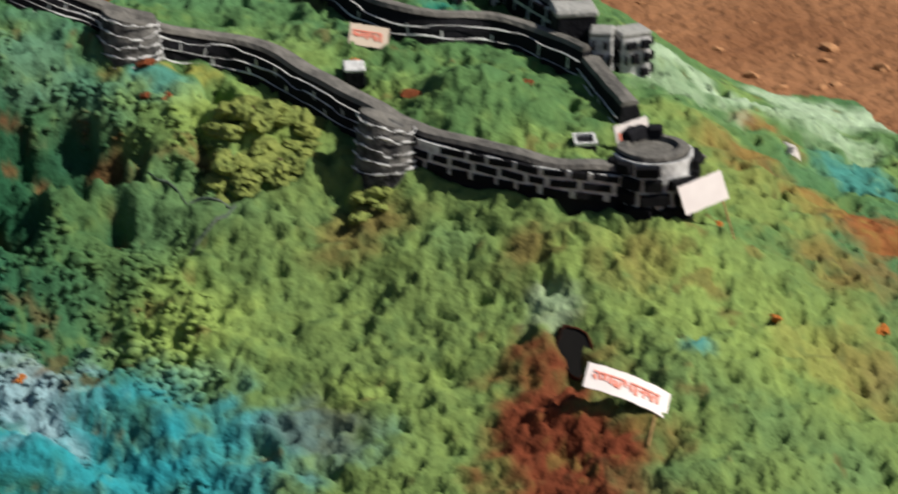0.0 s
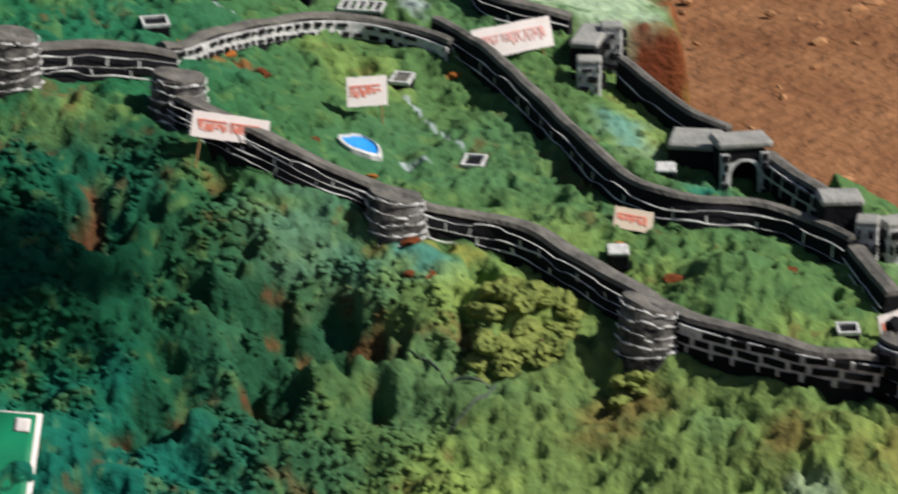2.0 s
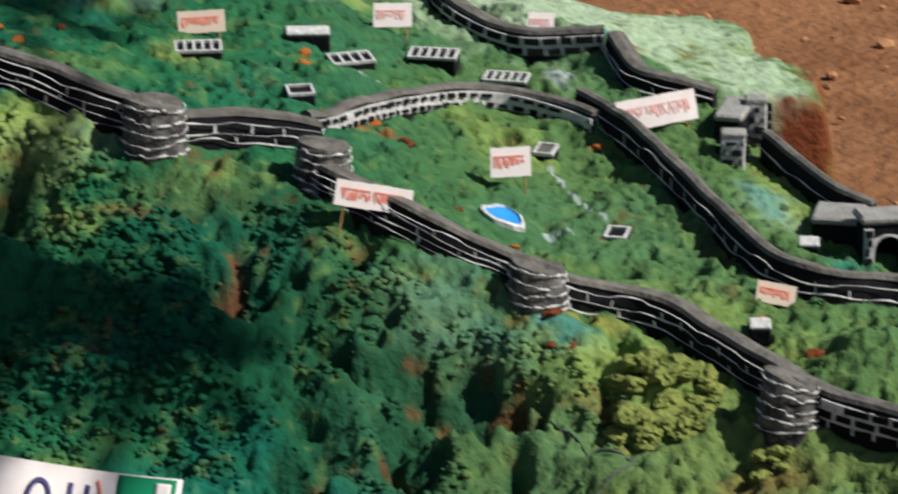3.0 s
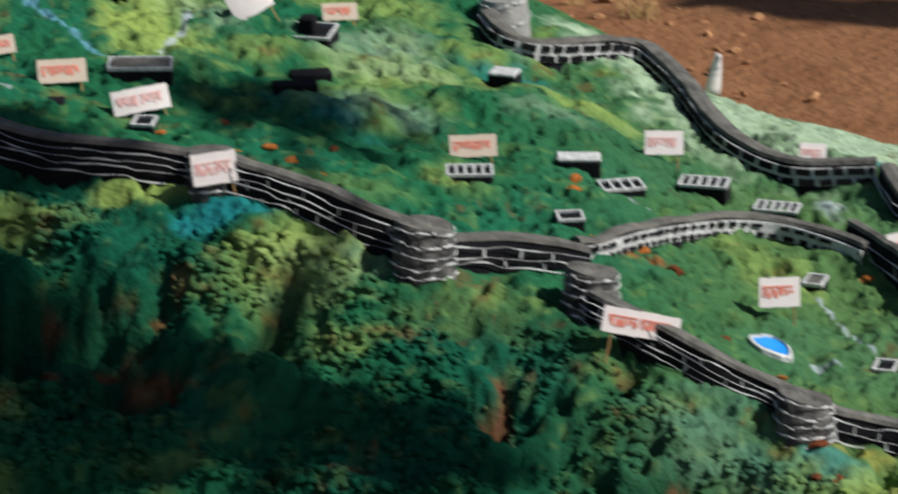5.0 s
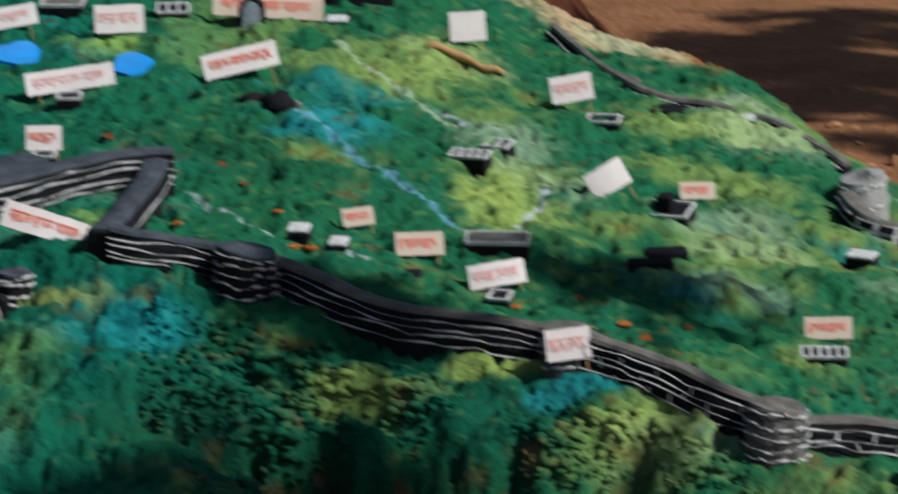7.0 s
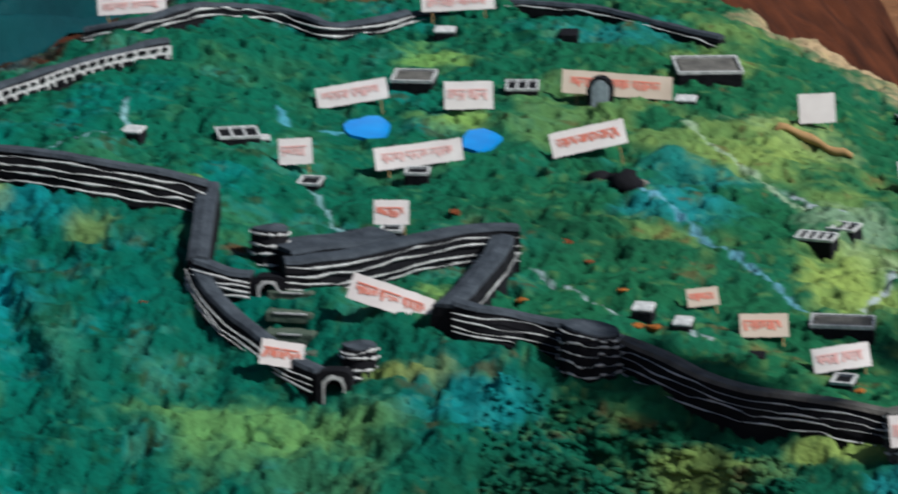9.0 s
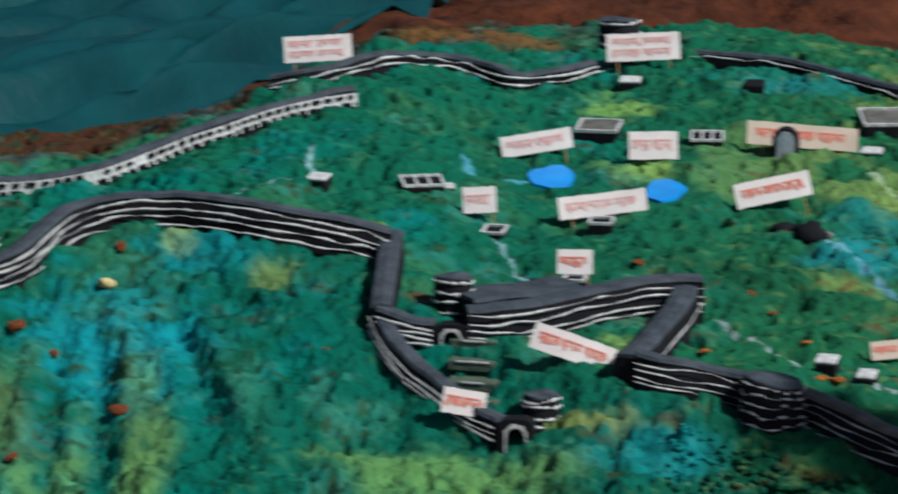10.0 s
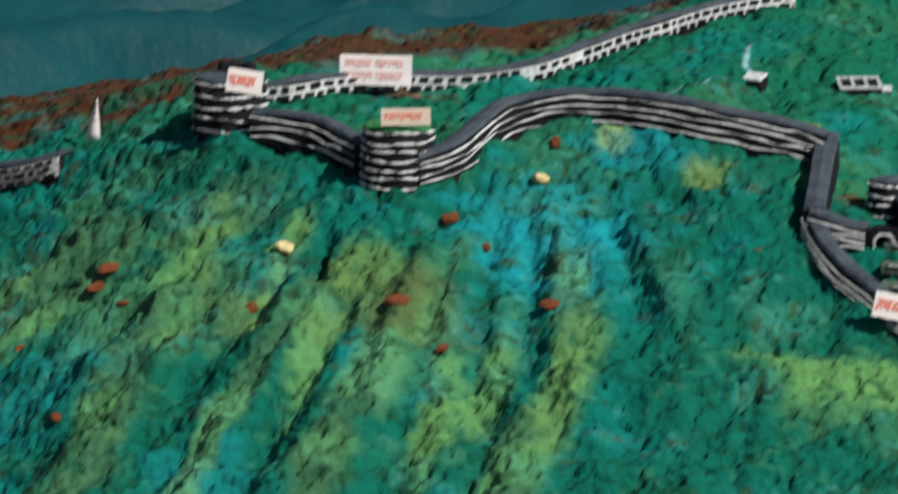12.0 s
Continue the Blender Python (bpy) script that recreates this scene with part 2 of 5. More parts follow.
def height(x, y):
    x, y = np.asarray(x, float), np.asarray(y, float)
    calm = np.ones(np.shape(x))
    for (px, py), r in POOLS:
        calm = calm * ease(np.hypot(x - px, y - py), r * 0.9, r * 1.5)
    calm = calm * (1 - 0.65 * ease(y - smooth_line(x, BX, BY), 0.10, 0.16) * ease(x, 0.55, 0.7))
    low = base_height(x, y)
    return low + lumps(x, y, low) * calm + hollows(x, y)


def on_hill(x, y):
    return float(height(x, y))


def part(name, bm, mat, parent=None, label=""):
    me = bpy.data.meshes.new(name)
    bm.normal_update()
    bm.to_mesh(me)
    bm.free()
    me.materials.append(mat)
    ob = new(name, me)
    ob.parent = parent
    if label:
        ob["label"] = label
    return ob


def sheet(name, xs, ys, zfun, mat, cut=None):
    gx, gy = np.meshgrid(xs, ys)
    gz = zfun(gx, gy)
    v = np.stack([gx, gy, gz], -1).reshape(-1, 3)
    n, m = len(xs), len(ys)
    q = (np.arange(m - 1)[:, None] * n + np.arange(n - 1)[None]).ravel()
    quads = np.stack([q, q + 1, q + n + 1, q + n], 1)
    if cut is not None:
        quads = quads[~cut(v[quads].mean(1))]
    me = bpy.data.meshes.new(name)
    me.from_pydata(v, [], quads)
    me.polygons.foreach_set("use_smooth", np.ones(len(me.polygons), bool))
    me.materials.append(mat)
    return new(name, me), v


# ---- ground and hill ----
far = np.concatenate([-np.geomspace(400, 6, 14), np.linspace(-5.5, 5.5, 140), np.geomspace(6, 400, 14)])
fary = np.concatenate([-np.geomspace(400, 2, 12), np.linspace(-1, 14, 180), np.geomspace(15, 400, 14)])
ground, _ = sheet("ground", far, fary, lambda x, y: grain(x, y, 0.6, 7) * 0.012 + grain(x, y, 0.17, 8) * 0.006, SOIL)
tagged(ground, "bare reddish brown soil with small stones", "ground", kind="structure")


PAINTS = {
    "lime": (0.40, 0.54, 0.11), "mint": (0.50, 0.66, 0.38), "cyan": (0.03, 0.36, 0.36), "teal": (0.008, 0.22, 0.15), "dark": (0.012, 0.09, 0.035),
    "earth": (0.22, 0.055, 0.02), "olive": (0.22, 0.24, 0.06), "cream": (0.66, 0.48, 0.24), "rust": (0.34, 0.11, 0.03), "white": (0.62, 0.70, 0.66), "yellow": (0.62, 0.50, 0.07), "sky": (0.22, 0.52, 0.60), "bank": (0.14, 0.030, 0.012),
}
# sprayed patches, some with dappled light in their colour: centre, half-widths, paint, strength
PATCHES = [
    ((0.639, 3.862), 0.16, 0.10, "cyan", 0.9), ((0.838, 3.790), 0.14, 0.06, "cyan", 0.7), ((0.625, 3.921), 0.08, 0.06, "white", 0.5),
    ((1.206, 3.671), 0.09, 0.14, "earth", 1.0), ((1.194, 3.763), 0.05, 0.06, "earth", 0.9), ((1.688, 4.122), 0.10, 0.05, "earth", 0.9),
    ((1.751, 4.100), 0.10, 0.06, "rust", 0.9), ((1.677, 4.346), 0.04, 0.02, "rust", 0.7), ((1.381, 3.769), 0.022, 0.022, "cyan", 0.9),
    ((1.047, 4.065), 0.06, 0.04, "earth", 0.5), ((1.235, 3.945), 0.04, 0.03, "earth", 0.5), ((1.363, 3.896), 0.06, 0.04, "rust", 0.35),
    ((1.871, 4.583), 0.12, 0.06, "mint", 0.9), ((1.634, 4.409), 0.08, 0.05, "mint", 0.9), ((1.583, 3.791), 0.10, 0.05, "rust", 0.4),
    ((0.936, 3.802), 0.06, 0.05, "earth", 0.4), ((1.236, 3.868), 0.03, 0.03, "mint", 0.55), ((0.799, 3.976), 0.09, 0.06, "lime", 0.5), ((1.459, 3.817), 0.12, 0.10, "lime", 0.4), ((1.56, 4.12), 0.14, 0.12, "lime", 0.5), ((1.56, 4.12), 0.14, 0.10, "olive", 0.4), ((1.68, 3.98), 0.12, 0.06, "rust", 0.45),
    ((1.233, 4.699), 0.045, 0.07, "mint", 0.45), ((1.225, 4.720), 0.03, 0.06, "cyan", 0.4), ((1.291, 4.557), 0.04, 0.03, "teal", 0.8), ((0.862, 4.325), 0.05, 0.03, "cyan", 0.45), ((0.90, 4.362), 0.05, 0.012, "yellow", 0.5),
    ((0.966, 4.262), 0.09, 0.07, "lime", 0.7), ((0.787, 4.313), 0.05, 0.05, "cyan", 0.2), ((0.719, 4.379), 0.10, 0.05, "teal", 0.35),
    ((0.422, 4.054), 0.16, 0.10, "teal", 0.5), ((1.049, 4.429), 0.10, 0.05, "lime", 0.4), ((1.141, 4.588), 0.05, 0.03, "rust", 0.3),
    ((0.02, 6.62), 0.16, 0.14, "cream", 1.0), ((0.20, 6.42), 0.14, 0.16, "cream", 1.0), ((0.32, 6.40), 0.07, 0.16, "cream", 0.9), ((0.24, 6.36), 0.08, 0.06, "mint", 0.5), ((0.39, 6.40), 0.03, 0.20, "rust", 0.9), ((1.16, 5.50), 0.34, 0.24, "mint", 1.0), ((0.82, 5.68), 0.14, 0.14, "mint", 1.0), ((1.36, 5.30), 0.12, 0.16, "mint", 0.9), ((1.48, 5.45), 0.045, 0.34, "rust", 1.0), ((1.50, 5.30), 0.04, 0.20, "earth", 0.8), ((1.43, 5.17), 0.075, 0.07, "earth", 1.0), ((1.46, 5.24), 0.04, 0.10, "rust", 0.9), ((1.12, 5.34), 0.03, 0.03, "cyan", 0.8), ((1.15, 5.30), 0.02, 0.03, "rust", 0.8), ((1.55, 4.35), 0.07, 0.05, "mint", 0.5), ((1.75, 4.43), 0.14, 0.05, "mint", 0.7), ((1.80, 4.30), 0.08, 0.05, "cyan", 0.5), ((1.62, 4.20), 0.07, 0.04, "rust", 0.6), ((0.701, 4.797), 0.03, 0.015, "rust", 0.7),
    ((1.055, 5.433), 0.20, 0.08, "mint", 1.0), ((1.606, 7.172), 0.12, 0.08, "mint", 1.0), ((1.011, 5.109), 0.02, 0.03, "white", 0.6),
    ((0.668, 4.798), 0.05, 0.012, "rust", 0.8), ((1.090, 8.694), 0.15, 0.06, "mint", 0.9), ((0.949, 5.555), 0.10, 0.06, "mint", 0.9),
    ((0.034, 5.390), 0.07, 0.10, "lime", 0.9), ((0.403, 5.311), 0.10, 0.06, "lime", 0.6), ((0.414, 5.855), 0.12, 0.05, "lime", 0.8),
    ((0.301, 5.137), 0.09, 0.06, "cyan", 0.5), ((0.215, 4.643), 0.10, 0.03, "lime", 0.8), ((0.44, 4.54), 0.09, 0.05, "lime", 0.25), ((0.26, 4.62), 0.10, 0.04, "mint", 0.35), ((0.20, 4.60), 0.10, 0.04, "lime", 0.4), ((0.70, 4.37), 0.08, 0.05, "mint", 0.15), ((0.015, 4.758), 0.06, 0.02, "lime", 0.8),
    ((0.127, 4.704), 0.06, 0.025, "cyan", 0.6), ((0.583, 5.411), 0.07, 0.04, "cyan", 0.5), ((0.682, 5.300), 0.08, 0.05, "lime", 0.5),
    # inside the fort lime and mint hold sun dapple as well as paint
    ((-0.151, 4.720), 0.09, 0.03, "lime", 0.6), ((-0.466, 4.811), 0.07, 0.05, "teal", 0.6), ((0.076, 5.485), 0.08, 0.06, "lime", 0.6), ((0.379, 5.359), 0.10, 0.07, "mint", 0.35), ((0.252, 4.653), 0.07, 0.04, "lime", 0.5), ((0.282, 5.827), 0.12, 0.05, "lime", 0.5), ((0.406, 5.441), 0.07, 0.05, "mint", 0.35), ((0.596, 5.516), 0.06, 0.05, "mint", 0.3),
    # the dark ones here add dappled shade to the darker green
    ((0.616, 5.224), 0.06, 0.04, "mint", 0.3), ((0.186, 5.083), 0.09, 0.06, "dark", 0.45), ((0.442, 5.051), 0.08, 0.04, "dark", 0.4), ((0.733, 5.219), 0.07, 0.04, "dark", 0.35), ((0.284, 4.834), 0.10, 0.04, "lime", 0.2), ((0.346, 5.623), 0.12, 0.06, "lime", 0.5),
    ((0.05, 5.58), 0.07, 0.10, "mint", 0.45), ((0.05, 5.28), 0.08, 0.08, "lime", 0.7), ((0.12, 5.43), 0.06, 0.08, "mint", 0.35), ((-0.06, 5.93), 0.09, 0.06, "mint", 0.35), ((0.46, 5.84), 0.10, 0.08, "mint", 0.4), ((0.40, 5.98), 0.10, 0.05, "mint", 0.5), ((0.36, 5.15), 0.08, 0.05, "mint", 0.35), ((0.66, 5.35), 0.07, 0.05, "lime", 0.5), ((0.90, 5.52), 0.16, 0.06, "mint", 0.9),
    ((-0.204, 5.700), 0.10, 0.06, "cyan", 0.4), ((-0.382, 4.678), 0.10, 0.05, "dark", 0.7),
    ((-0.726, 4.789), 0.16, 0.04, "lime", 0.4), ((-0.483, 4.828), 0.09, 0.05, "cyan", 0.5), ((-0.550, 4.871), 0.07, 0.015, "yellow", 0.5),
    ((-0.612, 5.822), 0.06, 0.05, "lime", 0.9), ((-0.668, 6.164), 0.06, 0.06, "lime", 0.8), ((-0.138, 5.790), 0.08, 0.08, "lime", 0.6),
    ((-0.059, 5.900), 0.08, 0.10, "lime", 0.7), ((-0.233, 5.531), 0.08, 0.08, "cyan", 0.7), ((-0.399, 6.321), 0.10, 0.06, "cyan", 0.5),
    ((-1.205, 5.188), 0.022, 0.022, "yellow", 1.0), ((-0.539, 5.053), 0.04, 0.04, "lime", 0.7), ((-0.948, 5.355), 0.03, 0.02, "yellow", 0.4),
    ((-1.219, 4.952), 0.12, 0.10, "cyan", 0.6), ((-0.844, 5.141), 0.02, 0.03, "earth", 0.9), ((-0.421, 5.390), 0.18, 0.10, "dark", 0.5),
    ((-0.685, 5.310), 0.12, 0.06, "dark", 0.5), ((-2.577, 12.160), 0.05, 0.05, "lime", 0.7), ((-2.768, 11.871), 0.12, 0.05, "bank", 1.0),
    ((-1.606, 5.955), 0.12, 0.05, "bank", 1.0), ((-0.972, 6.571), 0.20, 0.10, "rust", 0.8), ((-2.010, 5.404), 0.10, 0.04, "bank", 1.0), ((-2.213, 5.450), 0.12, 0.05, "bank", 1.0),
    ((-1.611, 4.873), 0.025, 0.10, "lime", 0.65), ((-1.754, 4.940), 0.05, 0.09, "lime", 0.55), ((-1.313, 4.625), 0.03, 0.14, "lime", 0.55), ((-1.646, 4.798), 0.06, 0.06, "yellow", 0.25), ((-1.484, 4.875), 0.05, 0.06, "lime", 0.4), ((-1.851, 4.842), 0.08, 0.07, "lime", 0.25),
    ((-1.152, 4.705), 0.03, 0.14, "lime", 0.55), ((-1.260, 4.723), 0.03, 0.12, "lime", 0.5), ((-1.511, 4.743), 0.025, 0.12, "lime", 0.5),
    ((-1.258, 4.998), 0.12, 0.10, "cyan", 0.7), ((-1.172, 5.161), 0.09, 0.04, "cyan", 0.6), ((-1.047, 5.128), 0.03, 0.03, "yellow", 0.4),
    ((-1.606, 4.489), 0.08, 0.06, "cyan", 0.4), ((-1.931, 4.731), 0.12, 0.10, "cyan", 0.3), ((-1.330, 5.458), 0.12, 0.04, "teal", 0.7),
    ((-1.47, 4.83), 0.10, 0.08, "olive", 0.6), ((-1.75, 5.02), 0.10, 0.06, "olive", 0.4), ((-2.0, 5.0), 0.14, 0.08, "olive", 0.4), ((-0.805, 4.767), 0.12, 0.06, "lime", 0.30), ((-1.369, 4.792), 0.08, 0.05, "earth", 0.35), ((-1.966, 5.154), 0.12, 0.05, "lime", 0.15),
]
# brushed lines: way points, half-width, paint
STROKES = [
    ([(-0.285, 5.561), (-0.221, 5.488), (-0.167, 5.417), (-0.096, 5.303), (-0.036, 5.218)], 0.007, "sky"),
    ([(-0.230, 5.890), (-0.134, 5.754), (-0.042, 5.636)], 0.006, "mint"), ([(0.103, 5.429), (0.084, 5.325), (0.046, 5.240)], 0.006, "white"),
    ([(0.941, 4.831), (0.967, 4.724), (0.993, 4.643)], 0.0025, "white"), ([(0.892, 4.623), (0.952, 4.617)], 0.003, "white"),
    ([(-1.193, 5.377), (-1.111, 5.448), (-1.074, 5.529)], 0.003, "white"), ([(-1.103, 5.682), (-1.089, 5.587), (-1.060, 5.529)], 0.005, "white"),
    ([(-0.802, 5.736), (-0.734, 5.776)], 0.004, "sky"), ([(-0.775, 5.445), (-0.732, 5.352), (-0.700, 5.302)], 0.004, "white"),
    ([(-0.425, 5.241), (-0.352, 5.156), (-0.285, 5.120)], 0.003, "white"), ([(-0.202, 5.068), (-0.161, 5.049)], 0.003, "white"),
    ([(-0.070, 5.702), (-0.025, 5.640), (0.019, 5.628)], 0.007, "white"), ([(0.698, 5.018), (0.725, 4.980)], 0.005, "white"), ([(-0.877, 5.800), (-0.857, 5.724)], 0.008, "sky"),
]


def paint(x, y, z):
    v = y + 0.9 * z
    n1, n2, n3, n4 = grain(x, v, 0.22, 11), grain(x, v, 0.09, 12), grain(x, v, 0.035, 13), grain(x, v, 0.014, 14)
    c = {k: np.array([v]) for k, v in PAINTS.items()}
    k = lambda v, lo, hi: ease(v, lo, hi)[:, None]
    mixed = lambda a, b, w: a * (1 - w) + b * w
    right, left = k(x, 0.45, 1.05), k(-x, 0.25, 0.8)
    inside = k(y - np.interp(x, FX, FY), -0.05, 0.05)
    green = np.array([[0.020, 0.165, 0.060]])
    olive = np.array([[0.20, 0.30, 0.075]])
    col = mixed(np.array([[0.008, 0.105, 0.042]]), green, np.maximum(inside, k(n1, -0.4, 0.6)))
    col = mixed(col, olive, right * (1 - 0.45 * inside))
    col = mixed(col, np.array([[0.008, 0.165, 0.10]]), left * (0.85 - 0.3 * inside))
    col = mixed(col, c["lime"], k(n1 + 0.6 * n2 + 0.4 * n3, 0.25, 1.0) * (0.40 - 0.28 * left))
    col = mixed(col, c["teal"], k(-n1 + 0.6 * n2, 0.25, 0.9) * (0.15 + 0.40 * left))
    behind = k(y - np.interp(x, BX, BY) + 0.03 * n3, 0.05, 0.11) * k(-x + 0.2 * n2, 0.75, 1.0)
    col = mixed(col, c["bank"], behind * 0.95)
    wob = 0.30 * n2 + 0.35 * n3 + 0.2 * n4
    for (px, py), rx, ry, name, amount in PATCHES:
        q = np.sqrt(((x - px) / rx) ** 2 + ((y - py) / ry) ** 2) + wob
        near = q < 1.6
        w = (1 - ease(q[near], 0.35, 1.45))[:, None] * amount
        col[near] = mixed(col[near], c[name], w)
    col = mixed(col, c["cyan"], k(n2 + 0.6 * n3 - 0.4 * n4, 0.35, 1.0) * 0.24 * left)
    spoke = np.arctan2(x + 1.42, smooth_line(x, FX, FY) - y + 0.25)
    crest = k(np.sin(spoke * 26 + 2.5 * grain(x, y, 0.3, 31)) + 0.3 * n2 + 0.3 * n3, 0.0, 0.9) * k(-x, 0.95, 1.2) * k(smooth_line(x, FX, FY) - y, 0.18, 0.36)
    col = mixed(col, mixed(c["olive"], c["lime"], k(n2, -0.2, 0.5)), crest * 0.42)
    col = mixed(col, c["rust"], k(n2 * 0.5 + n3 * 0.6 + n4 * 0.5, 0.72, 0.95) * 0.38)
    col = mixed(col, c["dark"], k(n4 + 0.6 * n3, 0.35, 0.95) * (0.25 + 0.42 * left))
    col = mixed(col, c["lime"], k(-n4 + 0.5 * n3, 0.5, 0.95) * (0.18 - 0.08 * left))
    # hollows: bare red earth, plus dark colour that deepens their shade
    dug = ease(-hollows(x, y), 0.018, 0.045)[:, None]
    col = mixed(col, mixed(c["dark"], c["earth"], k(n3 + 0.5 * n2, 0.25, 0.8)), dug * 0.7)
    for way, half, name in STROKES:
        for a, b in zip(way, way[1:]):
            a, b = np.array(a), np.array(b)
            d = b - a
            t = np.clip(((x - a[0]) * d[0] + (y - a[1]) * d[1]) / (d @ d), 0, 1)
            q = np.hypot(x - a[0] - t * d[0], y - a[1] - t * d[1]) / half + 0.7 * n4
            w = (1 - ease(q, 0.4, 1.2))[:, None] * 0.8
            col = mixed(col, c[name], w)
    # the left tint puts bluish open-sky shade into the hill's colour
    return np.clip(col * (np.array([[0.62, 0.62, 0.74]]) * (1 - left) + np.array([[0.40, 0.61, 0.72]]) * left), 0.003, 0.9)


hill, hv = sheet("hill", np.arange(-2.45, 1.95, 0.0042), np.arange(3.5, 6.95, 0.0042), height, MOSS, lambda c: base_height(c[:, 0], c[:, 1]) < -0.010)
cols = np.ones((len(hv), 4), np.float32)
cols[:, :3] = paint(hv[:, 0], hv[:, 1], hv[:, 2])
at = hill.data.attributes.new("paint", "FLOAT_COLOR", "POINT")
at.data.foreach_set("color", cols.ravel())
tagged(hill, "lumpy model hill of earth painted in mottled greens", "hill", kind="structure")


def crumb(seed):
    bm = bmesh.new()
    bmesh.ops.create_icosphere(bm, subdivisions=1, radius=1.0)
    for v in bm.verts:
        v.co *= 1 + 0.55 * noise.noise(v.co * 1.4 + Vector((seed * 5.3, 0, 0))) + 0.75 * noise.noise(v.co * 3.4 + Vector((0, seed * 3.1, 0)))
    co = np.array([v.co[:] for v in bm.verts])
    tri = np.array([[v.index for v in f.verts] for f in bm.faces])
    bm.free()
    return co, tri


def moss_clumps():
    """Crumbly moss heaped on the shady middle of the front slope."""
    rng = np.random.default_rng(4)
    kinds = [crumb(i) for i in range(8)]
    verts, tris, n0 = [], [], 0
    tries = 15000
    px, po = rng.uniform(-0.45, 1.0, tries), rng.uniform(0.06, 0.66, tries)
    py = np.interp(px, FX, FY) - po
    dense = grain(px, py, 0.11, 91) + 0.6 * grain(px, py, 0.05, 92) + 0.9 * ease(px, -0.6, -0.2) * ease(-px, -0.95, -0.6) - 1.15 - 2.5 * np.exp(-((px - 0.33) / 0.10) ** 2 - ((py - 4.02) / 0.10) ** 2) - 14 * np.clip(-hollows(px, py) - 0.008, 0, 1)
    size = 0.0028 + 0.0062 * rng.random(tries) ** 2
    pz = height(px, py)
    for i in np.flatnonzero(dense > -0.62):
        co, tri = kinds[i % 8]
        a = rng.uniform(0, 6.283)
        r = size[i] * (0.7 + 0.6 * min(1.0, max(0.0, dense[i] + 0.5)))
        rot = np.array([[math.cos(a), -math.sin(a), 0], [math.sin(a), math.cos(a), 0], [0, 0, 1]])
        verts.append((co * np.array([1.35, 1.0, 0.7]) * r) @ rot.T + np.array([px[i], py[i], pz[i] - r * 0.05]))
        tris.append(tri + n0)
        n0 += len(co)
    v, f = np.concatenate(verts), np.concatenate(tris)
    me = bpy.data.meshes.new("moss_clumps")
    me.from_pydata(v, [], f)
    me.polygons.foreach_set("use_smooth", np.ones(len(me.polygons), bool))
    me.materials.append(MOSS)
    c = np.ones((len(v), 4), np.float32)
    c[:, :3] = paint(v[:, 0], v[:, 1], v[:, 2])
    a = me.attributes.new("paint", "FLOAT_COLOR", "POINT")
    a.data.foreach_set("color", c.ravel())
    return tagged(new("moss_clumps", me), "crumbly green moss heaped on the slope", "moss", kind="stuff")


moss_clumps()


# ---- walls ----
def slab(bm, m, sx, sy, sz, bev=0.0):
    r = bmesh.ops.create_cube(bm, size=1, matrix=m @ Matrix.Diagonal((sx, sy, sz, 1)))
    if bev:
        es = list({e for v in r["verts"] for e in v.link_edges})
        bmesh.ops.bevel(bm, geom=es, offset=bev, segments=1, affect="EDGES", profile=0.5)


def rod(bm, a, b, r, n=7):
    a, b = Vector(a), Vector(b)
    m = Matrix.Translation((a + b) / 2) @ (b - a).to_track_quat("Z", "Y").to_matrix().to_4x4()
    bmesh.ops.create_cone(bm, cap_ends=True, segments=n, radius1=r, radius2=r * 0.85, depth=(b - a).length, matrix=m)


def resample(pts, step):
    p = np.array(pts, float)
    for _ in range(2):  # corner cutting
        q = np.empty((2 * len(p) - 2, 2))
        q[0::2], q[1::2] = p[:-1] * 0.75 + p[1:] * 0.25, p[:-1] * 0.25 + p[1:] * 0.75
        p = np.vstack([p[:1], q, p[-1:]])
    s = np.concatenate([[0], np.cumsum(np.linalg.norm(np.diff(p, axis=0), axis=1))])
    t = np.linspace(0, s[-1], max(4, int(s[-1] / step)))
    return np.stack([np.interp(t, s, p[:, 0]), np.interp(t, s, p[:, 1])], 1), t


def loft(rings, caps=True, closed=False, smooth=True):
    bm = bmesh.new()
    vs = [[bm.verts.new(v) for v in r] for r in rings]
    n = len(rings[0])
    for a, b in zip(vs, vs[1:]):
        for k in range(n if closed else n - 1):
            f = bm.faces.new((a[k], b[k], b[(k + 1) % n], a[(k + 1) % n]))
            f.smooth = smooth
    if caps:
        bm.faces.new(vs[0][::-1])
        bm.faces.new(vs[-1])
    bmesh.ops.recalc_face_normals(bm, faces=bm.faces)
    return bm


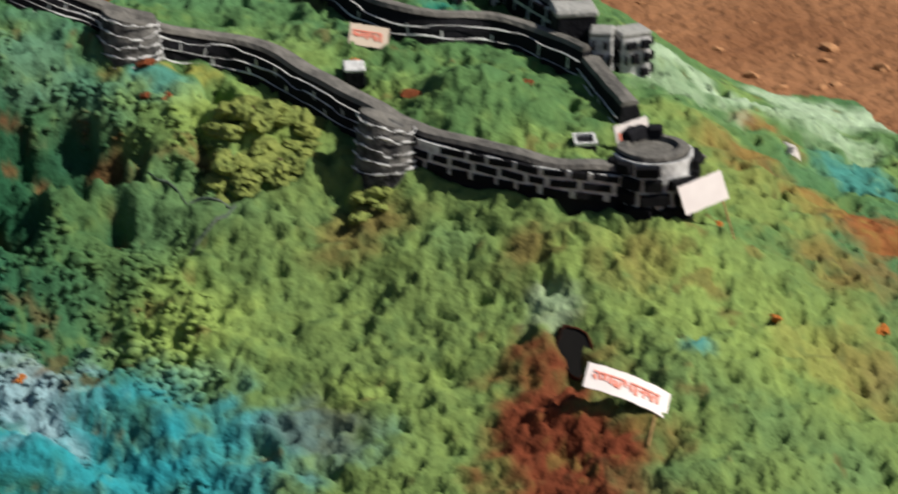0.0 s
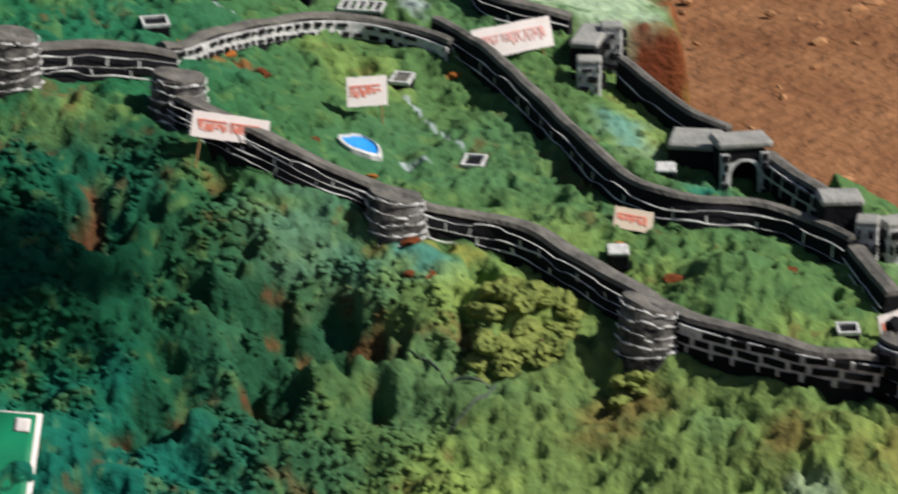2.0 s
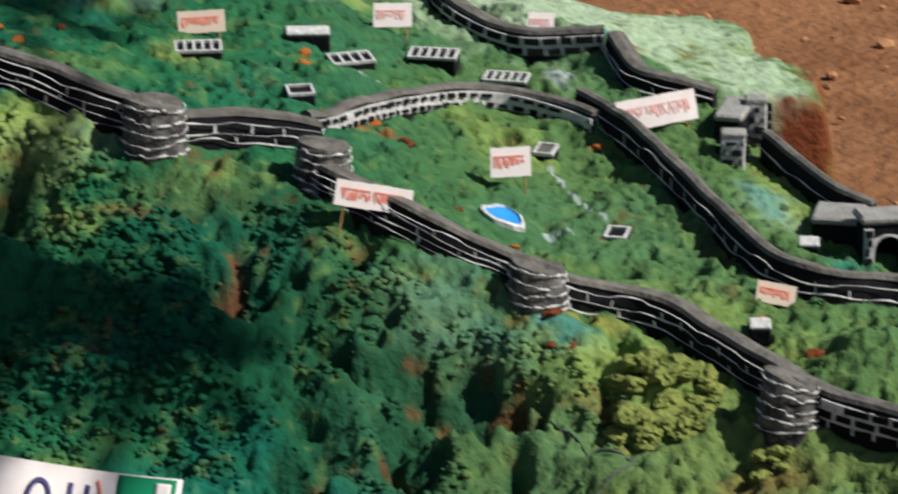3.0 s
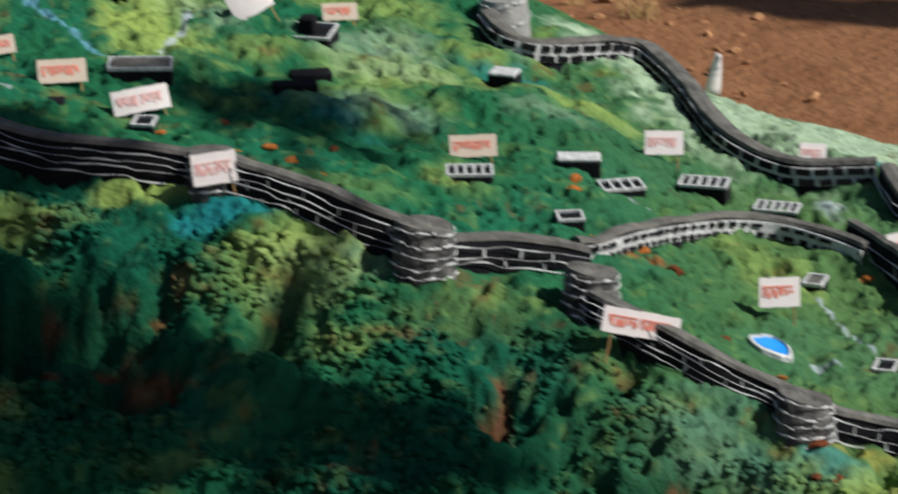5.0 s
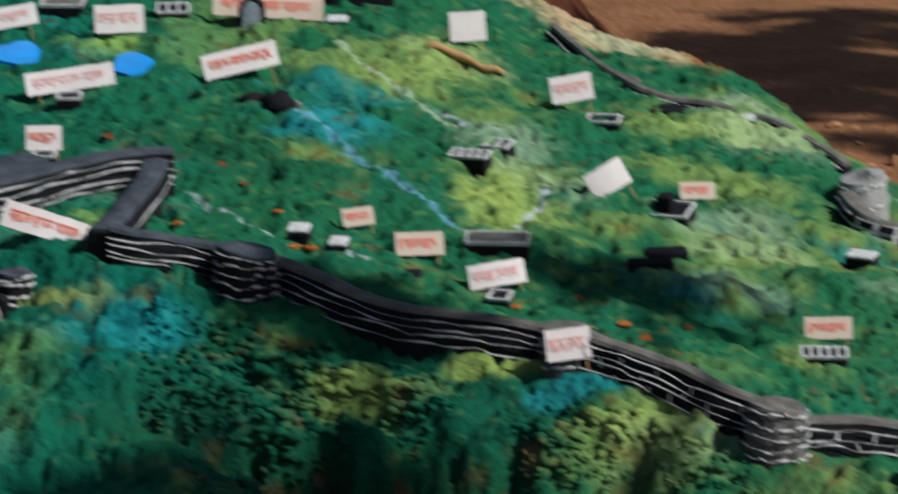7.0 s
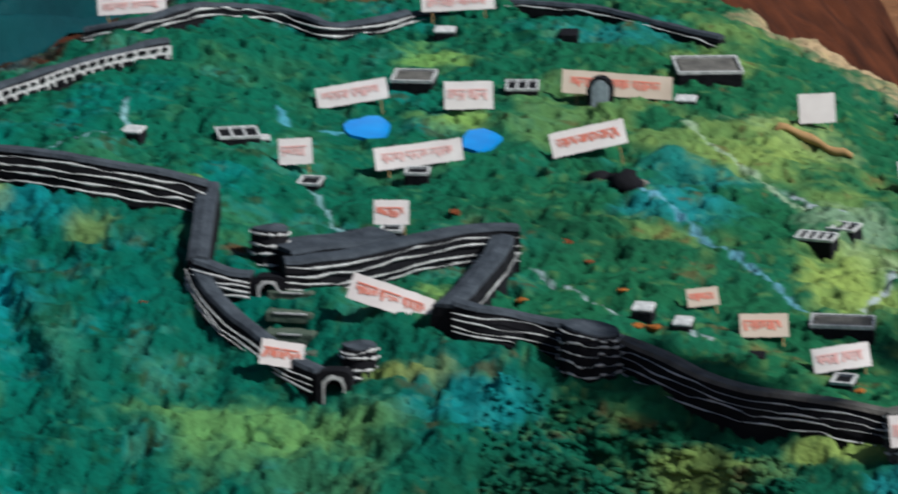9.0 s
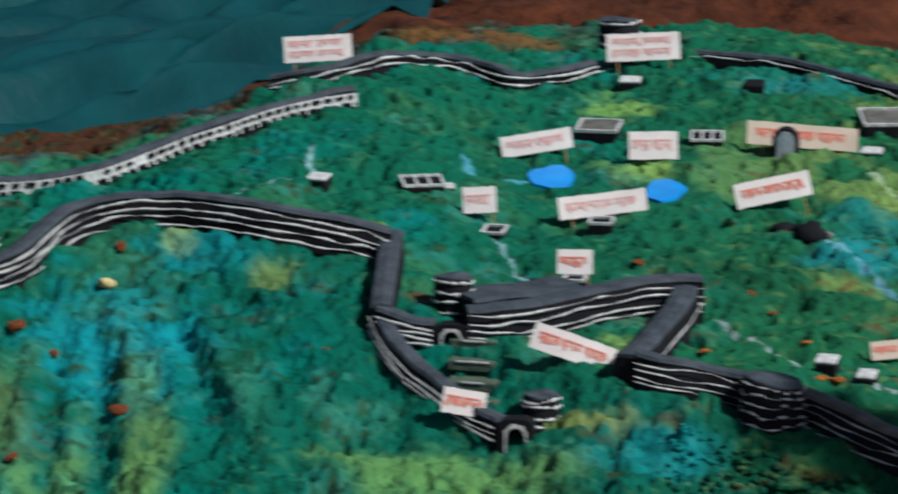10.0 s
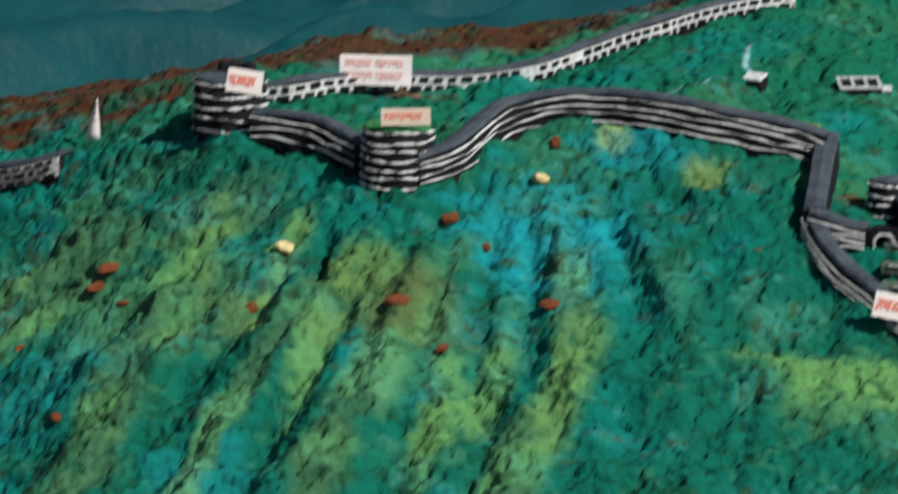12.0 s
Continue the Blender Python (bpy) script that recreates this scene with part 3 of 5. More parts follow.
def brick_mesh():
    """One painted block, 1 x 1 x 1, with chamfered front edges; y is depth."""
    bm = bmesh.new()
    back = [bm.verts.new((x, 0.5, z)) for x, z in ((-0.5, -0.5), (0.5, -0.5), (0.5, 0.5), (-0.5, 0.5))]
    front = [bm.verts.new((x, -0.5, z)) for x, z in ((-0.43, -0.36), (0.44, -0.40), (0.42, 0.38), (-0.44, 0.36))]
    bm.faces.new(front)
    bm.faces.new(back[::-1])
    for i in range(4):
        bm.faces.new((back[i], back[(i + 1) % 4], front[(i + 1) % 4], front[i]))
    bmesh.ops.recalc_face_normals(bm, faces=bm.faces)
    me = bpy.data.meshes.new("brick")
    bm.to_mesh(me)
    bm.free()
    me.materials.append(BLACK)
    return me


BRICK = brick_mesh()
LATER = []  # blocks are laid at the end of the file


def lay_blocks(parent, p, s, nrm, foot, tall, courses, length, seed, joint=0.0):
    """Blocks in running bond on the outer face of a wall line."""
    rng = random.Random(seed)
    ch = tall / courses
    for c in range(courses):
        u = (0.5 if c % 2 else 0.0) * length - length
        while u < s[-1]:
            ln = length * rng.uniform(0.75, 1.25)
            a, b = max(u, 0.0), min(u + ln, s[-1])
            u += ln
            if b - a < 0.006 or rng.random() < 0.04:
                continue
            m = (a + b) / 2
            o = Vector((np.interp(m, s, p[:, 0]), np.interp(m, s, p[:, 1]), 0))
            w = Vector((np.interp(m, s, nrm[:, 0]), np.interp(m, s, nrm[:, 1]), 0)).normalized()
            z = float(np.interp(m, s, foot))
            slope = (float(np.interp(b, s, foot)) - float(np.interp(a, s, foot))) / max(b - a, 1e-4)
            x = Vector((w.y, -w.x, slope)).normalized()
            up = x.cross(w).normalized()
            mat = Matrix((x, w, up)).transposed().to_4x4()
            mat.translation = o - w * 0.0035 + Vector((0, 0, z + ch * (c + 0.5)))
            gap = 0.0058 if length < 0.025 else 0.0045 if length < 0.031 else 0.0036
            gap = joint or min(gap, ch * 0.27)
            size = Matrix.Diagonal((b - a - gap * rng.uniform(0.5, 1.5), 0.008, ch - gap * rng.uniform(0.5, 1.2), 1))
            LATER.append((parent, mat @ pose(0, 0, 0, 0, rng.uniform(-4, 4), 0) @ size))


def joints(parent, p, s, nrm, foot, tall, courses, seed, width=0.0038):
    """Brushed white lines along the courses: thin raised strokes with gaps and a wavering hand."""
    rng = random.Random(seed)
    worn = float(ease(np.mean(p[:, 0]), -0.75, -0.35))
    for c in range(courses):
        level = tall * (c + 0.55) / courses
        wide, lift = np.zeros(len(p)), np.zeros(len(p))
        i = 0
        while i < len(p):
            run, shift = rng.randint(3, 18 - int(9 * worn)), rng.gauss(0, 0.0009 + 0.0008 * worn)
            for k in range(i, min(i + run, len(p))):
                e = min(k - i, i + run - 1 - k) / max(1, run / 2)
                wide[k], lift[k] = width * (1 - 0.36 * worn) * (0.35 + 0.65 * min(1, e * 2)) * rng.uniform(0.6, 1.4), shift
            i += run + (rng.choice((1, 2, 3, 4, 6, 9)) if rng.random() < worn else rng.choice((0, 0, 1, 1, 2, 4)))
        rows = []
        for k in range(len(p)):
            wd, pr = max(wide[k], 0.0003), -0.0065
            z = foot[k] + level + lift[k] + float(grain(s[k], c * 3.1 + seed, 0.035, 41)) * 0.003
            rows.append([(p[k][0] + nrm[k][0] * pr, p[k][1] + nrm[k][1] * pr, z - wd / 2), (p[k][0] + nrm[k][0] * (pr - 0.0014), p[k][1] + nrm[k][1] * (pr - 0.0014), z), (p[k][0] + nrm[k][0] * pr, p[k][1] + nrm[k][1] * pr, z + wd / 2)])
        bm = loft(rows, caps=False, smooth=False)
        k = rng.randint(1, 5)
        while width > 0.0037 and np.mean(p[:, 0]) > 0.1 and c + 1 < courses and k < len(p) - 1:  # short strokes between two courses
            step, wd = tall / courses * rng.uniform(0.5, 1.0), rng.uniform(0.0009, 0.0018)
            tx, ty = nrm[k][1], -nrm[k][0]
            bx, by, bz = p[k][0] - nrm[k][0] * 0.0072, p[k][1] - nrm[k][1] * 0.0072, foot[k] + level
            sl = rng.gauss(0, 0.0015)
            bm.faces.new([bm.verts.new(v) for v in ((bx - tx * wd, by - ty * wd, bz), (bx + tx * wd, by + ty * wd, bz), (bx + tx * (wd + sl), by + ty * (wd + sl), bz + step), (bx - tx * (wd - sl), by - ty * (wd - sl), bz + step))])
            k += rng.randint(3, 7)
        part("mortar_line", bm, WHITE, parent)


COUNT = [0]


def masonry(thing, p, s, nrm, foot, tall, courses, blocks, length, joint):
    COUNT[0] += 1
    if blocks:
        lay_blocks(thing, p, s, nrm, foot, tall, courses, length, COUNT[0], joint)
    else:
        joints(thing, p, s, nrm, foot, tall, courses, COUNT[0])


def rampart(pts, tall, thick, courses=3, blocks=False, label="", length=0.026, lift=0.0, joint=0.0):
    """A mud wall whose visible foot runs along pts; its thickness lies to the left of the way."""
    p, s = resample(pts, 0.010)
    d = np.gradient(p, axis=0)
    d /= np.linalg.norm(d, axis=1)[:, None]
    nrm = np.stack([-d[:, 1], d[:, 0]], 1)
    foot = base_height(p[:, 0], p[:, 1])
    foot = np.convolve(np.pad(foot, 5, mode="reflect", reflect_type="odd"), np.ones(11) / 11, "valid") + lift
    seed = len(bpy.data.objects)
    top = tall + grain(s, s * 0 + seed * 0.37, 0.06, 21) * 0.003
    out, cap = [], []
    for i in range(len(p)):
        o, w = p[i], nrm[i]
        wob = float(grain(s[i], seed, 0.03, 22)) * 0.0015
        at = lambda a, h: (o[0] + w[0] * a, o[1] + w[1] * a, foot[i] + h)
        out.append([at(-0.003 + wob, -0.045), at(-0.002 + wob, top[i] * 0.5), at(0.001 + wob, top[i] - 0.004), at(thick - 0.002, top[i] - 0.004), at(thick + 0.003, top[i] * 0.5), at(thick + 0.004, -0.045)])
        cap.append([at(-0.001 + wob, top[i] - 0.0045), at(0.0015 + wob, top[i] + 0.001), at(thick * 0.5, top[i] + 0.003 + wob), at(thick - 0.001, top[i]), at(thick + 0.001, top[i] - 0.0045)])
    thing = new("rampart")
    part("wall_body", loft(out, smooth=False), BLACK, thing)
    if blocks:
        rows = []
        for i in range(len(p)):
            o, w = p[i], nrm[i]
            a, h = -0.0042, tall - 0.007
            rows.append([(o[0] + w[0] * a, o[1] + w[1] * a, foot[i] + 0.002), (o[0] + w[0] * a, o[1] + w[1] * a, foot[i] + h), (o[0] + w[0] * 0.004, o[1] + w[1] * 0.004, foot[i] + h), (o[0] + w[0] * 0.004, o[1] + w[1] * 0.004, foot[i] + 0.002)])
        part("mortar", loft(rows, closed=True, smooth=False), WHITE, thing, "white brushed mortar")
    # western copings take a darker, bluer grey than the rest
    if p[:, 0].mean() < -0.25:
        part("coping", loft(cap, smooth=False), SLATE, thing, "slate grey coping")
    else:
        part("coping", loft(cap, smooth=False), GREY, thing, "grey brushed cement coping")
    masonry(thing, p, s, nrm, foot, tall - 0.005, courses, blocks, length, joint)
    return tagged(thing, label or "black mud rampart with brushed white joints on the hill", "wall", "ramparts of the fort")


def bastion(x, y, width, tall, courses=4, blocks=False, sides=20, flare=1.18, label="", squash=1.0, ring=False, length=0.026, fall=0.0, body=None):
    """A round tower standing at its visible foot (x, y), wider below; its grey top falls to the east by `fall`."""
    r = width / 2
    cy = y + r * squash
    foot = float(base_height(x, y)) - 0.004
    seed = len(bpy.data.objects)
    an = [2 * math.pi * i / sides for i in range(sides)]
    rim = [tall - fall * r * math.cos(a) + 0.003 * float(grain(a * 0.05, x, 0.06, seed)) for a in an]
    def ring_at(k, share, up):
        return [(x + r * k * math.cos(a) * (1 + 0.03 * math.sin(3 * a + x * 9)), cy + r * k * squash * math.sin(a), foot + h * share + up) for a, h in zip(an, rim)]
    thing = new("bastion")
    top_up = -0.018 if ring else -0.001
    part("tower_body", loft([ring_at(flare * 1.05, 0, -0.06), ring_at(flare, 0, 0), ring_at((1 + flare) / 2, 0.5, 0), ring_at(1.0, 1, -0.002), ring_at(0.97, 1, top_up)], closed=True), body or (BLACK if blocks or x < -0.2 else BRUSHED), thing)
    inner = 0.62 if ring else 0.30
    caps = [ring_at(0.985, 1, -0.003), ring_at(0.955, 1, 0.0015), ring_at(inner + 0.08, 1, 0.003), ring_at(inner, 1, -0.012 if ring else 0.003)]
    if courses == 7:
        part("tower_top", loft(caps, closed=True, smooth=False), BUSH_DARK, thing, "green earth filling of the tower")
    elif x < -0.2:
        part("tower_top", loft(caps, closed=True, smooth=False), SLATE, thing, "slate grey tower top")
    else:
        part("tower_top", loft(caps, closed=True, smooth=False), CEMENT if body else GREY, thing, "grey cement tower top")
    if ring:  # broken crest stones on the rim
        rng = random.Random(seed)
        for a in (1.2, 1.75, 2.1):
            bm = bmesh.new()
            slab(bm, pose(x + r * 0.82 * math.cos(a), cy + r * 0.82 * math.sin(a), foot + tall + 0.006, rng.uniform(-14, 14), rng.uniform(-14, 14), math.degrees(a)), 0.016, 0.020, 0.018, 0.003)
            part("crest_stone", bm, BLACK, thing)
    ang = np.linspace(math.radians(172), math.radians(368), 60)
    grow = (1 + 0.03 * np.sin(3 * ang + x * 9))
    lv = np.full(len(ang), foot)
    def line_at(k):
        p = np.stack([x + r * k * np.cos(ang) * grow, cy + r * k * squash * np.sin(ang)], 1)
        return p, np.concatenate([[0], np.cumsum(np.linalg.norm(np.diff(p, axis=0), axis=1))])
    nrm = -np.stack([np.cos(ang), np.sin(ang)], 1)
    high = tall - fall * r * np.cos(ang)
    if blocks:
        p, s = line_at((1 + flare) / 2 + 0.01)
        rows = [[(q[0] - w[0] * 0.0005, q[1] - w[1] * 0.0005, foot + 0.003), (q[0] - w[0] * 0.0005, q[1] - w[1] * 0.0005, foot + h - 0.004), (q[0] + w[0] * 0.03 * min(1, r / 0.03), q[1] + w[1] * 0.03 * min(1, r / 0.03), foot + h - 0.004), (q[0] + w[0] * 0.006, q[1] + w[1] * 0.006, foot + 0.003)] for q, w, h in zip(p, nrm, high)]
        part("mortar", loft(rows, closed=True, smooth=False), WHITE, thing, "white brushed mortar")
        lay_blocks(thing, p - nrm * 0.002, s, nrm, lv, tall - 0.004, courses, length, seed)
    else:  # each brushed course lies on the battered face at its own height
        for c in range(courses):
            share = (c + 0.82) / courses
            p, s = line_at(flare + (1 - flare) * share + 0.012)
            joints(thing, p + nrm * 0.0050, s, nrm, lv + high * share - 0.004, 0.004, 1, seed + c, 0.0066 if x > -0.2 else 0.0052)
    return tagged(thing, label or "round black mud bastion with white joints and grey top", "tower", "towers of the fort")


def square_turret(x, y, w, d, h, rot, courses=3, label="block gate turret with thick white mortar"):
    """A square gate pier: a mortared core faced with black blocks on its visible sides, under a cement slab."""
    z = float(base_height(x, y)) - 0.004
    thing = new("gate_turret")
    m = pose(x, y + d / 2, z, 0, 0, rot)
    bm = bmesh.new()
    slab(bm, m @ pose(0, 0, h / 2 - 0.015), w, d, h + 0.03, 0.002)
    part("mortar", bm, WHITE, thing, "white brushed mortar")
    bm = bmesh.new()
    slab(bm, m @ pose(0, 0, h + 0.002), w * 1.04, d * 1.04, 0.008, 0.002)
    part("roof_slab", bm, CEMENT, thing, "grey cement slab")
    for a, b in (((-w / 2, -d / 2), (w / 2, -d / 2)), ((w / 2, -d / 2), (w / 2, d / 2)), ((-w / 2, d / 2), (-w / 2, -d / 2))):
        a, b = m @ Vector((*a, 0)), m @ Vector((*b, 0))
        p = np.array([a.lerp(b, i / 5).to_2d()[:] for i in range(6)])
        e = (b - a).normalized()
        lay_blocks(thing, p, np.linspace(0, (b - a).length, 6), np.tile([-e.y, e.x], (6, 1)), np.full(6, z), h - 0.002, courses, 0.021, int(x * 991) + int(a.x * 517), 0.0085)
    return tagged(thing, label, "tower", "gate turrets")


BRICKED = "black block wall with white mortar and grey coping"
# front line, from the east tower to the gate, one wall run behind its bastions
rampart([(1.112, 4.170), (1.142, 4.119), (1.182, 4.082), (1.217, 4.051), (1.256, 4.014), (1.300, 3.992), (1.361, 3.978), (1.400, 3.985)], 0.043, 0.026, 3, True, BRICKED, 0.034)
bastion(1.404, 3.952, 0.092, 0.076, 4, True, 20, 1.10, "round black block tower at the east tip of the fort", 1.0, True, 0.034)
rampart([(0.836, 4.408), (0.874, 4.384), (0.927, 4.385), (0.977, 4.376), (1.014, 4.343), (1.045, 4.286), (1.070, 4.237), (1.101, 4.190), (1.112, 4.170)], 0.043, 0.026, 3)
bastion(1.107, 4.108, 0.066, 0.068, 5, False, 20, 1.22, fall=0.32)
bastion(0.838, 4.345, 0.068, 0.066, 5, False, 20, 1.18, fall=0.18)
rampart([(0.588, 4.600), (0.572, 4.540), (0.601, 4.498), (0.655, 4.474), (0.695, 4.450), (0.751, 4.431), (0.800, 4.425), (0.836, 4.408)], 0.042, 0.026, 4)
bastion(0.592, 4.528, 0.068, 0.064, 5, False, 20, 1.12, fall=0.12)
rampart([(0.386, 4.628), (0.418, 4.623), (0.450, 4.638), (0.496, 4.654), (0.550, 4.656), (0.604, 4.665)], 0.043, 0.030, 3)
bastion(0.379, 4.574, 0.076, 0.074, 5, False, 20, 1.13, fall=0.10)
rampart([(0.113, 4.750), (0.143, 4.732), (0.202, 4.704), (0.245, 4.672), (0.288, 4.643), (0.355, 4.632), (0.386, 4.628)], 0.051, 0.028, 4)
bastion(0.109, 4.733, 0.062, 0.056, 4, False, 20, 1.12)
rampart([(-0.315, 4.922), (-0.288, 4.914), (-0.256, 4.895), (-0.208, 4.850), (-0.154, 4.820), (-0.084, 4.793), (-0.016, 4.776), (0.083, 4.759), (0.113, 4.750)], 0.048, 0.028, 4)
bastion(-0.318, 4.870, 0.080, 0.066, 5, False, 20, 1.10, fall=0.15)
rampart([(-0.507, 4.924), (-0.461, 4.914), (-0.416, 4.937), (-0.376, 4.934), (-0.335, 4.922), (-0.315, 4.922)], 0.046, 0.030, 4)
rampart([(-0.505, 4.928), (-0.482, 5.009), (-0.458, 5.136), (-0.450, 5.217)], 0.044, 0.034, 1)

# inner gate wall and gate court
rampart([(-0.886, 5.035), (-0.842, 5.024), (-0.803, 5.022)], 0.040, 0.030, 4)
rampart([(-0.754, 5.030), (-0.699, 5.046), (-0.641, 5.100), (-0.589, 5.144), (-0.536, 5.186), (-0.490, 5.219), (-0.442, 5.231)], 0.050, 0.040, 4)
rampart([(-0.752, 5.075), (-0.696, 5.120), (-0.613, 5.175)], 0.046, 0.085, 2)
bastion(-0.791, 5.107, 0.054, 0.054, 4, False, 14, 1.08, "small dark turret behind the inner gate wall")
rampart([(-0.885, 5.256), (-0.876, 5.180), (-0.868, 5.105), (-0.865, 5.042)][::-1], 0.042, 0.030, 0)
rampart([(-0.891, 5.042), (-0.870, 4.997), (-0.827, 4.953), (-0.781, 4.918), (-0.730, 4.872), (-0.688, 4.847)], 0.032, 0.026, 3)
bastion(-0.634, 4.873, 0.050, 0.047, 4, False, 16, 1.06, "small dark turret beside the lower gate")

# west wall and towers
rampart([(-1.453, 5.032), (-1.410, 5.061), (-1.387, 5.101), (-1.373, 5.148), (-1.344, 5.201), (-1.288, 5.221), (-1.220, 5.225), (-1.148, 5.209), (-1.076, 5.192), (-1.009, 5.195), (-0.950, 5.198), (-0.892, 5.204)], 0.050, 0.028, 4)
bastion(-1.494, 5.018, 0.102, 0.092, 7, False, 22, 1.06, "tall round tower with seven white courses")
rampart([(-1.751, 5.167), (-1.676, 5.157), (-1.624, 5.135), (-1.556, 5.071)], 0.046, 0.026, 3)
bastion(-1.804, 5.175, 0.107, 0.089, 5, False, 18, 1.05, "broad dark tower with white courses at the west end", 1.0, True, 0.030)
rampart([(-2.256, 5.265), (-2.193, 5.255), (-2.140, 5.240), (-2.087, 5.236)], 0.038, 0.05, 3, True, BRICKED, 0.022, joint=0.0062)

# back line
rampart([(-1.783, 5.304), (-1.728, 5.320), (-1.682, 5.377), (-1.582, 5.443), (-1.514, 5.464), (-1.448, 5.492), (-1.392, 5.523), (-1.346, 5.598), (-1.294, 5.689), (-1.260, 5.723), (-1.205, 5.817), (-1.143, 5.888), (-1.077, 5.939)], 0.031, 0.020, 2, True, BRICKED, 0.021, joint=0.0066)
rampart([(-1.239, 6.028), (-1.169, 6.020), (-1.108, 6.059), (-1.052, 6.128), (-0.995, 6.261), (-0.926, 6.264), (-0.858, 6.205), (-0.800, 6.285), (-0.731, 6.376)], 0.026, 0.024, 2)
rampart([(-0.731, 6.376), (-0.668, 6.433), (-0.609, 6.449), (-0.507, 6.434), (-0.405, 6.403), (-0.312, 6.340), (-0.192, 6.279)], 0.017, 0.018, 1)
bastion(-0.705, 6.464, 0.071, 0.073, 4, False, 16, 1.1, "dark watch tower on the back wall")
rampart([(0.114, 6.215), (0.161, 6.122), (0.206, 6.054), (0.253, 6.023)], 0.016, 0.016, 1)
rampart([(0.219, 6.042), (0.263, 5.982), (0.356, 5.955), (0.446, 5.915), (0.509, 5.878), (0.576, 5.805)], 0.014, 0.018, 1)
bastion(0.590, 5.590, 0.070, 0.060, 2, False, 18, 1.25, "low pale grey corner bastion with brushed white paint", 1.6, fall=-0.2, body=CEMENT)
rampart([(0.546, 5.575), (0.565, 5.501), (0.617, 5.487), (0.683, 5.532), (0.752, 5.586), (0.804, 5.675), (0.845, 5.520), (0.872, 5.343), (0.920, 5.266), (0.971, 5.212), (1.028, 5.201), (1.089, 5.185)], 0.036, 0.028, 2, True, BRICKED, 0.03)
rampart([(1.092, 5.180), (1.094, 5.104), (1.108, 5.048), (1.145, 5.025), (1.165, 5.017), (1.211, 4.997)], 0.034, 0.028, 2)
square_turret(1.262, 4.936, 0.030, 0.030, 0.062, -12, 4)
square_turret(1.205, 4.835, 0.034, 0.030, 0.042, -14, 3)
rampart([(1.253, 4.876), (1.281, 4.790), (1.309, 4.726), (1.358, 4.681)], 0.042, 0.016, 1)
rampart([(1.380, 4.589), (1.399, 4.518), (1.421, 4.457), (1.443, 4.402)], 0.042, 0.022, 2, True, BRICKED, 0.03)
square_turret(1.452, 4.328, 0.030, 0.034, 0.060, -22)
square_turret(1.492, 4.330, 0.042, 0.034, 0.058, 8)
rampart([(1.010, 4.993), (1.047, 4.912), (1.076, 4.821), (1.097, 4.737), (1.117, 4.650), (1.136, 4.567), (1.157, 4.493), (1.185, 4.453), (1.217, 4.428), (1.253, 4.418), (1.311, 4.430), (1.360, 4.411), (1.393, 4.367), (1.418, 4.321)], 0.042, 0.018, 2)
rampart([(1.418, 4.321), (1.420, 4.255), (1.424, 4.195), (1.426, 4.184)], 0.034, 0.024, 2)
rampart([(0.597, 4.714), (0.623, 4.735), (0.671, 4.805), (0.730, 4.880), (0.789, 4.950), (0.847, 5.009), (0.900, 5.030), (0.948, 5.017), (0.997, 4.969), (1.022, 4.933)], 0.032, 0.022, 2, True, BRICKED, 0.022, joint=0.0072)


# ---- signs ----
INK = {"red": RED, "pale": PALE, "none": None}


